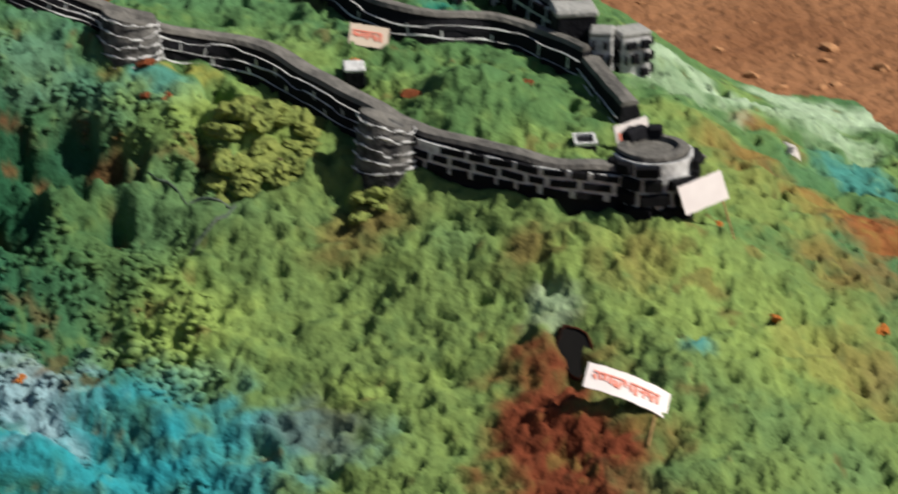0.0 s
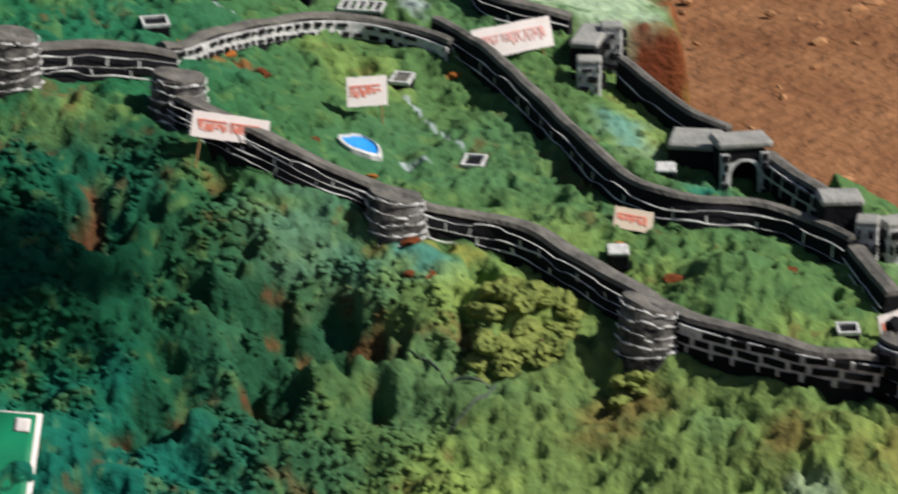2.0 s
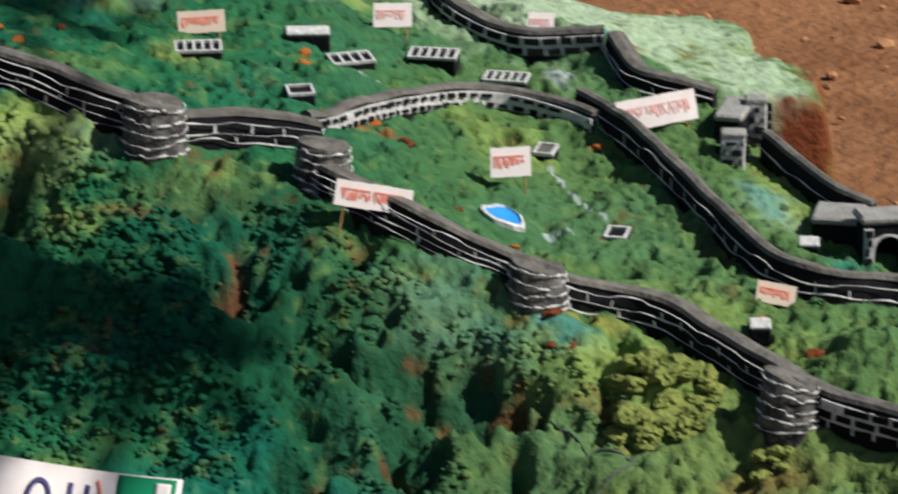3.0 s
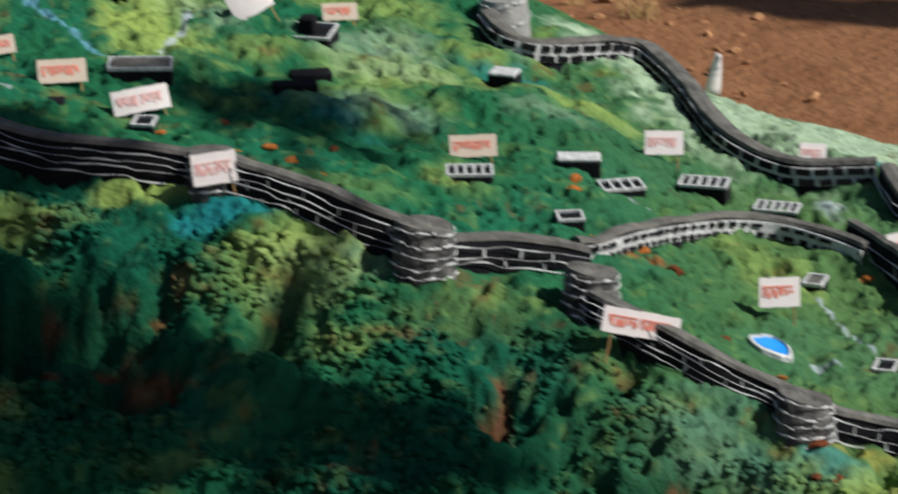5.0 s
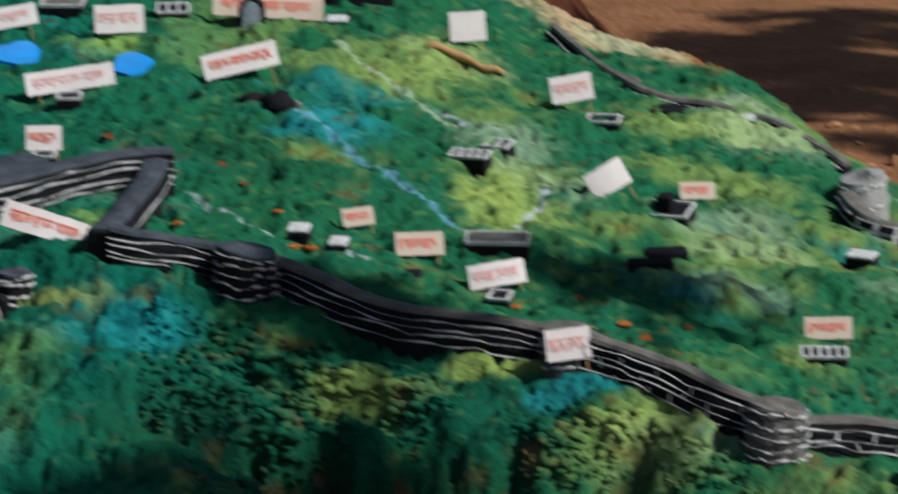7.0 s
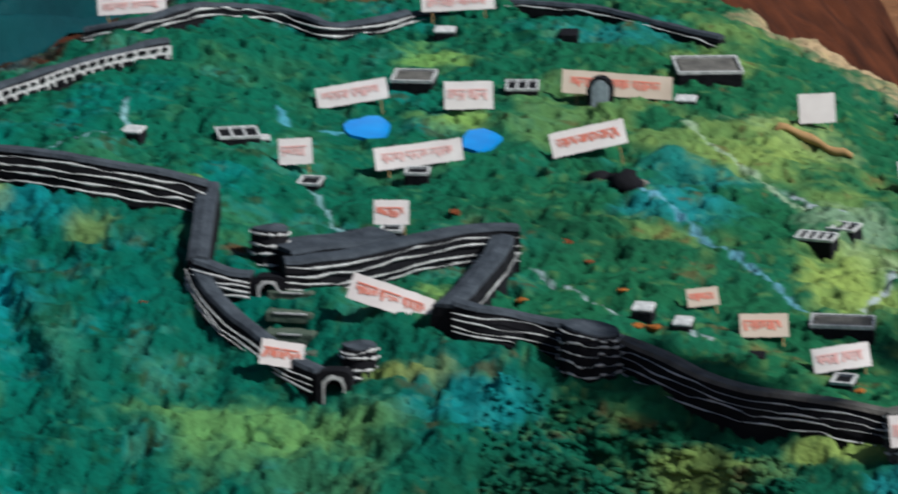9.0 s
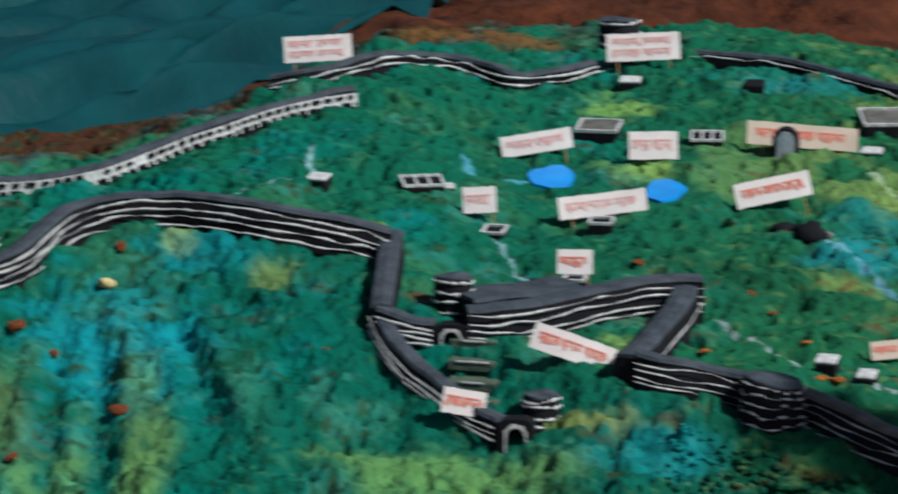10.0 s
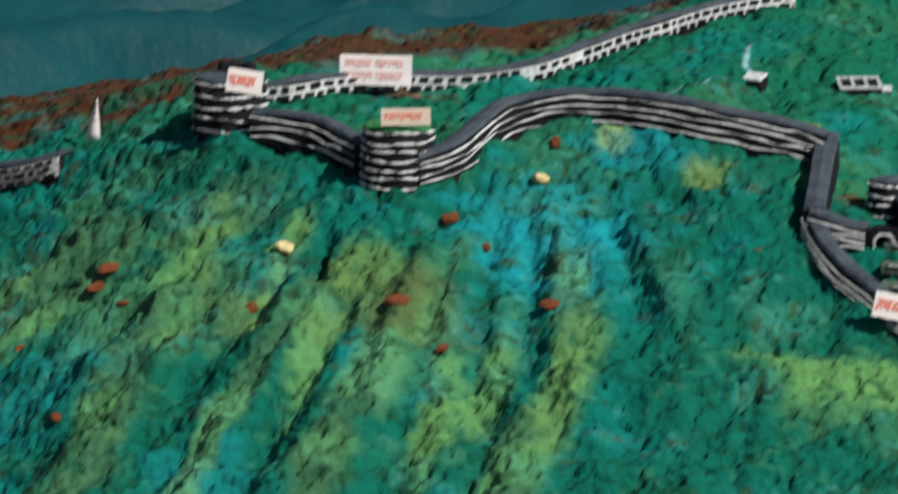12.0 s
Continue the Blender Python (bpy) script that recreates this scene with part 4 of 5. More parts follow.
def sign(x, y, lift, w, h, roll, ink="red", paper=None, lean=8.0, bend=0.0, posts=1, words=2, rows=1, yaw=0.0, label=""):
    """A cut piece of paper with hand-written marks, on a thin stick pushed into the hill."""
    z = float(base_height(x, y))
    thing = new("paper_sign")
    thing.matrix_world = pose(x, y, z + lift, -lean - 7, 0, yaw + 13) @ pose(0, 0, 0, 0, -roll, 0)
    rng = random.Random(int(x * 1000) + int(y * 77))
    curve = lambda u: bend * w * (u * u * 4 - 1) * 0.25
    n = 12
    rings = []
    for i in range(n + 1):
        u = i / n - 0.5
        e = rng.uniform(-0.0006, 0.0006)
        rings.append([(u * w, curve(u) - 0.0006, e), (u * w, curve(u) - 0.0006, h + e), (u * w, curve(u) + 0.0006, h + e), (u * w, curve(u) + 0.0006, e)])
    card = part("card", loft(rings, closed=True, smooth=False), paper or PAPER, thing)
    if INK[ink]:
        for r in range(rows):
            hh = h * (0.46 if rows == 1 else 0.30)
            zc = h * (0.5 if rows == 1 else (0.70 - 0.40 * r))
            edge = -0.42 * w
            for k in range(words):
                ww = 0.84 * w / words
                bm = bmesh.new()
                for j in range(4):  # headline over the word, following the paper's bend
                    c = edge + ww * 0.88 * (j + 0.5) / 4
                    slab(bm, pose(c, curve(c / w) - 0.0013, zc + hh * 0.40), ww * 0.235, 0.0008, hh * 0.13)
                part("ink_bar", bm, INK[ink], card)
                u0 = edge
                while u0 < edge + ww * 0.86:
                    bw = rng.uniform(0.0016, 0.0048)
                    lo, hi = zc - hh * rng.uniform(0.05, 0.5), zc + hh * rng.uniform(0.15, 0.42)
                    dy = curve((u0 + bw / 2) / w) - 0.0012
                    bm = bmesh.new()
                    slab(bm, pose(u0 + bw / 2, dy, (lo + hi) / 2, 0, rng.uniform(-24, 24), 0), bw, 0.0008, hi - lo)
                    part("ink_bar", bm, INK[ink], card)
                    u0 += bw + rng.uniform(0.0006, 0.0030)
                edge += ww
    for k in range(posts):
        px = 0.38 * w if posts == 1 else (-0.36 + 0.72 * k) * w
        bm = bmesh.new()
        rod(bm, (px, 0.0025 + curve(px / w), h * 0.8), (px, 0.0025 + curve(px / w), -lift - 0.02), 0.0013)
        part("stick", bm, STICK, thing)
    return tagged(thing, label or "white paper sign with red writing on a stick", "sign", "paper signs on the fort")


sign(1.452, 3.935, 0.030, 0.064, 0.036, 9, "none", None, 12, 0.0, 1, 2, 1, 0, "blank white paper card leaning at the tower foot")
sign(1.420, 4.112, 0.012, 0.049, 0.035, 6.7, "red", None, 4, 0.0, 1, 2, 1)
sign(1.268, 3.694, 0.022, 0.104, 0.034, -36, "red", None, 40, 0.25, 1, 2, 1, 0, "bent white paper strip with red writing beside the cave")
sign(0.640, 4.462, 0.034, 0.105, 0.033, -14.5, "red", None, 6, 0.0, 2, 2, 1)
sign(0.867, 4.723, 0.028, 0.059, 0.040, -3.0, "red", None, 4, 0.0, 1, 1, 1)
sign(1.157, 4.415, 0.004, 0.056, 0.028, -17.0, "red", STAINED, 14, 0.0, 1, 1, 1, 0, "brown-stained paper sign with red writing")
sign(1.116, 4.923, 0.010, 0.123, 0.043, 3.8, "pale", None, 10, 0.05, 2, 3, 1, 0, "long white paper sign with faint red writing")
sign(0.482, 5.007, 0.010, 0.069, 0.031, -2.0, "red", STAINED, 10, 0.0, 1, 2, 1, 0, "brown-stained paper sign with red writing")
sign(0.778, 5.198, 0.014, 0.060, 0.035, -4.8, "pale", None, 4, 0.0, 1, 1, 1)
sign(1.005, 5.240, 0.020, 0.043, 0.032, -6.8, "pale", None, 4, 0.0, 1, 1, 1)
sign(0.116, 4.723, 0.020, 0.061, 0.042, 4.2, "pale", None, 4, 0.0, 1, 2, 1)
sign(0.024, 5.000, 0.006, 0.081, 0.034, 6.7, "pale", None, 12, 0.15, 1, 2, 1, 0, "bent white paper sign in front of the black slab")
sign(-0.086, 5.081, 0.006, 0.069, 0.034, -1.3, "red", STAINED, 20, 0.0, 1, 1, 1, 0, "brown-stained paper sign with red writing")
sign(-0.174, 5.163, 0.006, 0.046, 0.027, 4.1, "red", STAINED, 20, 0.0, 1, 1, 1, 0, "brown-stained paper sign with red writing")
sign(0.196, 5.386, 0.010, 0.063, 0.042, 27.3, "none", None, 8, 0.2, 1, 1, 1, 0, "blank curled white paper flag")
sign(0.327, 5.500, 0.006, 0.055, 0.027, -1.8, "red", STAINED, 20, 0.0, 1, 1, 1, 0, "brown-stained paper sign with red writing")
sign(0.146, 5.836, 0.016, 0.069, 0.043, 7.6, "pale", None, 4, 0.0, 1, 2, 1)
sign(-0.022, 5.982, 0.020, 0.060, 0.048, 1.8, "none", None, 4, 0.0, 1, 1, 1, 0, "small blank white paper sign on a stick")
sign(-0.604, 4.963, 0.012, 0.118, 0.037, -20.4, "red", None, 10, 0.2, 1, 3, 1, 0, "bent white paper strip with red writing")
sign(-0.738, 4.864, 0.030, 0.059, 0.035, -10.7, "red", None, 8, 0.0, 1, 2, 1)
sign(-0.638, 5.306, 0.016, 0.052, 0.036, -1.8, "red", None, 4, 0.0, 1, 1, 1)
sign(-0.809, 5.517, 0.014, 0.051, 0.040, 2.0, "pale", None, 4, 0.0, 1, 1, 1)
sign(-0.628, 5.597, 0.008, 0.137, 0.035, 5.9, "pale", None, 10, -0.1, 2, 3, 1, 0, "long white paper sign with faint red writing")
sign(-0.768, 5.884, 0.008, 0.116, 0.034, 8.3, "pale", None, 8, 0.0, 1, 2, 1)
sign(-0.579, 5.865, 0.010, 0.079, 0.045, -0.0, "pale", None, 6, 0.0, 1, 2, 1)
sign(-0.372, 5.704, 0.012, 0.120, 0.039, 11.1, "red", None, 8, 0.0, 1, 3, 1)
sign(-0.349, 5.986, 0.004, 0.182, 0.039, -5.3, "red", STAINED, 14, 0.0, 2, 3, 1, 0, "long brown-stained paper sign with red writing")
sign(-1.167, 6.087, 0.022, 0.114, 0.044, 2.9, "pale", None, 4, 0.0, 2, 2, 2)
sign(-0.649, 6.385, 0.022, 0.128, 0.048, 2.2, "pale", None, 4, 0.0, 2, 2, 2)
sign(-1.626, 5.392, 0.016, 0.111, 0.047, -0.9, "pale", None, 4, 0.0, 2, 2, 2)
sign(-1.470, 5.025, 0.095, 0.071, 0.025, 1.3, "red", STAINED, 10, 0.0, 0, 1, 1, 0, "faded paper sign set on the tower top")
sign(-1.751, 5.130, 0.088, 0.053, 0.035, -7.4, "red", None, 6, 0.0, 0, 1, 1, 0, "torn paper sign set on the tower top")
# ---- gates and steps ----
def gate_arch(x, y, w, h, deep=0.03, cap=0.0, label="black gate arch with thick white rim"):
    """A gate block: two jambs and a rounded head round an opening, backed by a near-black slab for its shade."""
    z = float(base_height(x, y)) - 0.004
    thing = new("gate_arch")
    n = 10
    ow, iw, ih = w / 2, w * 0.27, h * 0.62
    outer, inner = [], []
    for i in range(n + 1):
        a = math.pi * i / n
        inner.append((-iw * math.cos(a), ih * 0.55 + iw * 1.1 * math.sin(a)))
        outer.append((-ow * (abs(math.cos(a)) ** 0.5) * (1 if math.cos(a) > 0 else -1), h * (0.55 + 0.45 * math.sin(a) ** 0.5)))
    inner = [(-iw, -0.03)] + inner + [(iw, -0.03)]
    outer = [(-ow, -0.03)] + outer + [(ow, -0.03)]
    rings = [[(x + a[0], y, z + a[1]), (x + b[0], y, z + b[1]), (x + b[0], y + deep, z + b[1]), (x + a[0], y + deep, z + a[1])] for a, b in zip(inner, outer)]
    part("arch_body", loft(rings, closed=True, smooth=False), BLACK, thing)
    jit = random.Random(int(x * 977))
    fat = 0.26 if cap else 0.22
    swell = [jit.uniform(0.7, 1.5) for _ in inner]
    rim = [[(x + a[0] * 1.02, y - 0.002, z + a[1] + 0.001), (x + a[0] * (1 + fat * swell[i]), y - 0.002, z + a[1] + (0.005 * swell[i] if 0 < i < len(inner) - 1 else 0)), (x + a[0] * (1 + fat * swell[i]), y + 0.002, z + a[1] + (0.005 * swell[i] if 0 < i < len(inner) - 1 else 0)), (x + a[0] * 1.02, y + 0.002, z + a[1] + 0.001)] for i, a in enumerate(inner)]
    part("arch_rim", loft(rim, closed=True, smooth=False), WHITE, thing, "white brushed rim of the arch")
    # dark slab closes the opening; its colour replaces the shade within
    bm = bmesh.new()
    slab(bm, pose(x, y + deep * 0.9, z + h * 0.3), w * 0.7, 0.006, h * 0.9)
    part("shade_backing", bm, HOLE_SHADE, thing, "near-black slab painted as the shade inside the gate")
    if cap:
        for side in (-1, 1):
            p = np.stack([x + np.linspace(*sorted((side * ow, side * iw * 1.15)), 6), np.full(6, y)], 1)
            bm = bmesh.new()
            slab(bm, pose(p[:, 0].mean(), y - 0.001, z + h * 0.45), ow - iw * 1.2, 0.005, h * 0.86)
            part("mortar", bm, WHITE, thing, "white brushed mortar")
            lay_blocks(thing, p, p[:, 0] - p[0, 0], np.tile([0.0, 1.0], (6, 1)), np.full(6, z + h * 0.02), h * 0.86, 4, 0.022, 77 + side)
        bm = bmesh.new()
        slab(bm, pose(x, y + cap / 2 - 0.004, z + h + 0.004), w * 1.15, cap, 0.012, 0.004)
        part("roof_slab", bm, CEMENT, thing, "grey cement roof slab")
    return tagged(thing, label, "gate", "gates of the fort")


gate_arch(-0.777, 5.024, 0.047, 0.037, 0.03)
gate_arch(-0.661, 4.841, 0.048, 0.040, 0.03)
gate_arch(1.352, 4.573, 0.068, 0.060, 0.04, 0.05, "large gate arch with white brushed blocks and a grey slab")


def roof_block(x, y, w, h, d, rot, label):
    z = float(base_height(x, y))
    thing = new("gate_roof")
    bm = bmesh.new()
    slab(bm, pose(x, y + d / 2, z + h * 0.5, 0, 0, rot), w, d, h + 0.02, 0.004)
    part("roof_body", bm, BLACK, thing)
    bm = bmesh.new()
    slab(bm, pose(x, y + d / 2, z + h + 0.012, 0, 0, rot), w * 1.04, d * 1.04, 0.010, 0.003)
    part("roof_slab", bm, CEMENT, thing)
    return tagged(thing, label, "gate")


roof_block(1.308, 4.625, 0.066, 0.018, 0.075, -22, "low dark gate house with a grey cement slab")
roof_block(1.428, 4.366, 0.055, 0.057, 0.05, -8, "dark gate passage with a grey cement slab")
roof_block(1.228, 4.890, 0.040, 0.034, 0.10, -24, "dark gate passage with a grey cement slab")


def stairs(x, y, w, h, count, run):
    thing = new("court_steps")
    for i in range(count):
        bm = bmesh.new()
        slab(bm, pose(x - 0.004 * i, y + run * (i + 0.5), float(base_height(x, y + run * i)) + h * 0.5 + 0.002, 0, 0, -6), w * (1 - 0.05 * i), run * 1.05, h + 0.010, 0.002)
        part("step", bm, DULL, thing)
        bm = bmesh.new()
        slab(bm, pose(x - 0.004 * i, y + run * i - 0.001, float(base_height(x, y + run * i)) + h + 0.0055, 0, 0, -6), w * (0.62 - 0.2 * (i % 2)), 0.003, 0.002)
        part("mortar_line", bm, WHITE, thing)
    return tagged(thing, "grey cement steps with white lines in the gate court", "steps")


stairs(-0.733, 4.916, 0.076, 0.006, 5, 0.034)


# ---- small buildings ----
def plinth(x, y, w, h, d, rot, cells_n=3, top="cells", label="black model foundation with white-edged rooms on top"):
    """A model building: a black block whose top shows white-edged rooms, a plain pale top or a grey terrace."""
    z = float(base_height(x, y))
    thing = new("model_building")
    d, h = d * (1.1 if top == 'pale' else 1.25), h * 0.9
    thing.matrix_world = pose(x, y + d / 2, z + d * 0.06, 9, 0, rot)
    bm = bmesh.new()
    slab(bm, pose(0, 0, h / 2 - 0.008), w, d, h + 0.016, 0.002)
    block = part("block", bm, BLACK, thing)
    t = 0.0035
    if top == "cells":
        for s in (-1, 1):
            bm = bmesh.new()
            slab(bm, pose(0, s * (d - t) / 2, h + 0.0015), w, t, 0.004)
            part("white_edge", bm, WHITE, block)
        for i in range(cells_n + 1):
            bm = bmesh.new()
            slab(bm, pose(-w / 2 + t / 2 + (w - t) * i / cells_n, 0, h + 0.0015), t, d - 2 * t, 0.004)
            part("white_edge", bm, WHITE, block)
    elif top == "pale":
        bm = bmesh.new()
        slab(bm, pose(0, 0, h + 0.002), w * 0.98, d * 0.98, 0.005, 0.0015)
        part("pale_top", bm, WHITE, block)
    elif top == "terrace":
        bm = bmesh.new()
        slab(bm, pose(0, 0, h + 0.001), w * 0.86, d * 0.80, 0.003)
        part("terrace", bm, GREY, block)
        for s in (-1, 1):
            bm = bmesh.new()
            slab(bm, pose(0, s * (d - t) / 2, h + 0.002), w, t, 0.005)
            part("white_edge", bm, WHITE, block)
            bm = bmesh.new()
            slab(bm, pose(s * (w - t) / 2, 0, h + 0.002), t, d - 2 * t, 0.005)
            part("white_edge", bm, WHITE, block)
    elif top == "tower":
        for s in (-1, 1):
            bm = bmesh.new()
            slab(bm, pose(0, s * (d - t) / 2, h + 0.002), w, t, 0.004)
            part("white_edge", bm, WHITE, block)
            bm = bmesh.new()
            slab(bm, pose(s * (w - t) / 2, 0, h + 0.002), t, d - 2 * t, 0.004)
            part("white_edge", bm, WHITE, block)
        bm = bmesh.new()
        slab(bm, pose(0, 0, h + 0.012), w * 0.32, d * 0.35, 0.026, 0.003)
        part("upper_block", bm, BLACK, thing)
    return tagged(thing, label, "model building", "model buildings inside the fort")


PALE_TOP = "small dark block with a white top on the grass"
DARK_BAR = "plain black model block on the grass"
plinth(0.471, 4.936, 0.065, 0.011, 0.030, -4, 5)
plinth(0.638, 5.062, 0.063, 0.016, 0.026, -6, 3, "pale", PALE_TOP)
plinth(0.694, 5.020, 0.063, 0.008, 0.030, 10, 4)
plinth(0.832, 5.139, 0.071, 0.013, 0.030, -20, 5)
plinth(0.933, 5.103, 0.065, 0.012, 0.028, -24, 5)
plinth(0.599, 4.839, 0.037, 0.012, 0.026, 2, 1)
plinth(0.562, 5.341, 0.044, 0.019, 0.028, -28, 1, "pale", PALE_TOP)
plinth(-0.018, 5.464, 0.060, 0.015, 0.028, -18, 4)
plinth(0.018, 5.532, 0.057, 0.014, 0.028, -24, 3)
plinth(0.193, 5.771, 0.053, 0.016, 0.030, -10, 1)
plinth(0.293, 5.911, 0.071, 0.011, 0.03, -6, 1, "plain", DARK_BAR)
plinth(0.421, 5.881, 0.037, 0.013, 0.025, -10, 1, "pale", PALE_TOP)
plinth(0.272, 5.349, 0.078, 0.012, 0.050, -18, 1, "tower", "black platform with white edges and a small upper block")
plinth(0.241, 5.168, 0.064, 0.013, 0.022, 10, 1, "plain", DARK_BAR)
plinth(0.267, 5.231, 0.061, 0.010, 0.022, 10, 1, "plain", DARK_BAR)
plinth(0.022, 5.122, 0.091, 0.021, 0.036, -3, 1, "terrace", "long black block with a white-edged top")
plinth(0.025, 4.938, 0.031, 0.011, 0.028, -14, 1)
plinth(-0.257, 5.092, 0.031, 0.018, 0.030, -8, 1, "pale", PALE_TOP)
plinth(-0.200, 5.060, 0.027, 0.018, 0.030, -8, 1, "pale", PALE_TOP)
plinth(-0.095, 4.995, 0.024, 0.013, 0.022, 0, 1, "plain", DARK_BAR)
plinth(-0.910, 5.560, 0.065, 0.012, 0.040, 18, 3)
plinth(-0.684, 5.981, 0.070, 0.023, 0.050, -3, 1, "terrace", "open black box building with a white frame")
plinth(-0.504, 5.965, 0.054, 0.011, 0.040, 4, 3)
plinth(-0.665, 6.297, 0.037, 0.010, 0.03, 0, 1, "pale", PALE_TOP)
plinth(-0.449, 6.268, 0.033, 0.012, 0.03, 0, 1, "plain", DARK_BAR)
plinth(-0.236, 5.969, 0.035, 0.011, 0.028, -6, 1, "pale", PALE_TOP)
plinth(-0.208, 6.100, 0.110, 0.019, 0.070, 10, 1, "terrace", "large black platform with a grey top and white edges")
plinth(-0.781, 5.458, 0.035, 0.010, 0.03, -6, 1)
plinth(-0.627, 5.535, 0.038, 0.016, 0.026, 0, 1)
plinth(-0.636, 5.282, 0.033, 0.015, 0.022, -3, 1)
plinth(-1.059, 5.499, 0.033, 0.007, 0.03, -10, 1, "pale", PALE_TOP)
plinth(0.944, 4.855, 0.029, 0.012, 0.028, -28, 1, "terrace", "small black block with a grey top")
plinth(0.993, 4.606, 0.030, 0.008, 0.028, -24, 1)
plinth(1.247, 4.575, 0.028, 0.009, 0.025, -14, 1, "pale", PALE_TOP)
plinth(1.124, 4.347, 0.028, 0.009, 0.025, -10, 1, "pale", PALE_TOP)
plinth(1.358, 4.112, 0.028, 0.013, 0.022, -10, 1)
plinth(-0.876, 5.596, 0.027, 0.007, 0.02, 10, 1, "pale", PALE_TOP)


def shrine(x, y, w, h):
    """A dark arched stone with a pale worn face."""
    z = float(base_height(x, y))
    thing = new("arched_stone")
    prof = [(-w / 2, -0.01), (-w / 2, h * 0.6)] + [(-w / 2 * math.cos(a), h * 0.6 + h * 0.4 * math.sin(a)) for a in (0.5, 1.1, 1.57, 2.04, 2.64)] + [(w / 2, h * 0.6), (w / 2, -0.01)]
    part("stone_body", loft([[(x + a, y + 0.0, z + b) for a, b in prof], [(x + a, y + 0.03, z + b) for a, b in prof]], closed=True, smooth=False), BLACK, thing)
    part("pale_face", loft([[(x + a * 0.62, y - 0.003, z + h * 0.12 + b * 0.8) for a, b in prof], [(x + a * 0.7, y + 0.002, z + h * 0.1 + b * 0.82) for a, b in prof]], closed=True, smooth=False), FACE, thing, "worn blue-grey face")
    return tagged(thing, "dark arched stone with a worn blue-grey face", "stone")


shrine(-0.373, 5.930, 0.043, 0.052, )


# ---- water basins ----
def basin(x, y, w, h, rim, label, sides=14, twist=0.0):
    """A little pool: painted water lying in the slope, with a paper-white rim where it has one."""
    z = float(base_height(x, y))
    rx, ry = w / 2, h
    gx, gy = (float(base_height(x + 0.02, y)) - float(base_height(x - 0.02, y))) / 0.04, (float(base_height(x, y + 0.02)) - float(base_height(x, y - 0.02))) / 0.04
    at = lambda k, a, up: (x + rx * k * math.cos(a), y + ry * k * math.sin(a + twist * math.cos(a)), z + gx * rx * k * math.cos(a) + gy * ry * k * math.sin(a + twist * math.cos(a)) + up)
    an = [2 * math.pi * i / sides for i in range(sides)]
    wob = [1 + 0.10 * math.sin(3 * a + x * 20) + 0.06 * math.sin(5 * a) for a in an]
    thing = new("water_basin")
    part("water", loft([[at(0.98 * q, a, -0.02) for q, a in zip(wob, an)], [at(0.98 * q, a, 0.0050) for q, a in zip(wob, an)], [at(0.4 * q, a, 0.0050) for q, a in zip(wob, an)]], closed=True, smooth=False), BLUE, thing)
    if rim:
        part("rim", loft([[at(0.92 * q, a, 0.0050) for q, a in zip(wob, an)], [at(0.96 * q, a, 0.0085) for q, a in zip(wob, an)], [at(1.12 * q, a, 0.0065) for q, a in zip(wob, an)], [at(1.16 * q, a, -0.02) for q, a in zip(wob, an)]], caps=False, closed=True, smooth=False), WHITE, thing, "white painted rim")
    return tagged(thing, label, "pool", "painted pools")


basin(0.843, 4.640, 0.052, 0.028, True, "small blue painted pool with a white rim")
basin(-0.732, 5.784, 0.075, 0.060, False, "blue painted pool among the grass")
basin(-0.548, 5.728, 0.063, 0.056, False, "blue painted pool among the grass", 8, 0.3)


# ---- stones, flowers, logs ----
def stone_mesh(seed, rough=0.5):
    bm = bmesh.new()
    bmesh.ops.create_icosphere(bm, subdivisions=2, radius=0.5)
    for v in bm.verts:
        v.co *= 1 + rough * noise.noise(v.co * 2.2 + Vector((seed * 7.1, 0, 0))) + 0.10 * noise.noise(v.co * 6 + Vector((seed, 3, 0)))
        v.co.z *= 0.75
    me = bpy.data.meshes.new("stone")
    bm.to_mesh(me)
    bm.free()
    return me


STONES = [stone_mesh(i) for i in range(6)]


def stone(x, y, w, h, mat, name="stone", label="rough red-brown stone on the slope", category="stone"):
    me = STONES[int(abs(x * 997 + y * 613)) % 6].copy()
    me.name = name
    me.materials.append(mat)
    ob = new(name, me)
    z = on_hill(x, y)
    ob.matrix_world = pose(x, y, z + h * 0.10, 10 * math.sin(x * 50), 10 * math.cos(y * 40), x * 900 % 360) @ Matrix.Diagonal((w * 0.9, w * 0.75, max(h * 0.85, w * 0.45), 1))
    return tagged(ob, label, category, "stones on the hill" if category == "stone" else "flowers on the hill")


FLOWER = (ORANGE, "flower_head", "small orange flower head on the grass", "flower")
CREAM_STONE = (CREAM, "pebble", "smooth cream-coloured pebble on the slope")
stone(0.770, 4.141, 0.042, 0.028, STONE)
stone(1.174, 4.265, 0.033, 0.025, STONE)
stone(1.335, 4.295, 0.022, 0.015, STONE)
stone(0.731, 4.786, 0.026, 0.020, STONE)
stone(0.776, 4.615, 0.023, 0.020, STONE)
stone(1.016, 4.900, 0.021, 0.016, *FLOWER)
stone(0.845, 4.573, 0.020, 0.011, *FLOWER)
stone(1.135, 4.390, 0.019, 0.012, *FLOWER)
stone(0.851, 4.343, 0.032, 0.014, STONE)
stone(0.842, 4.298, 0.021, 0.017, STONE)
stone(0.868, 4.297, 0.021, 0.017, STONE)
stone(0.695, 4.826, 0.031, 0.012, *FLOWER)
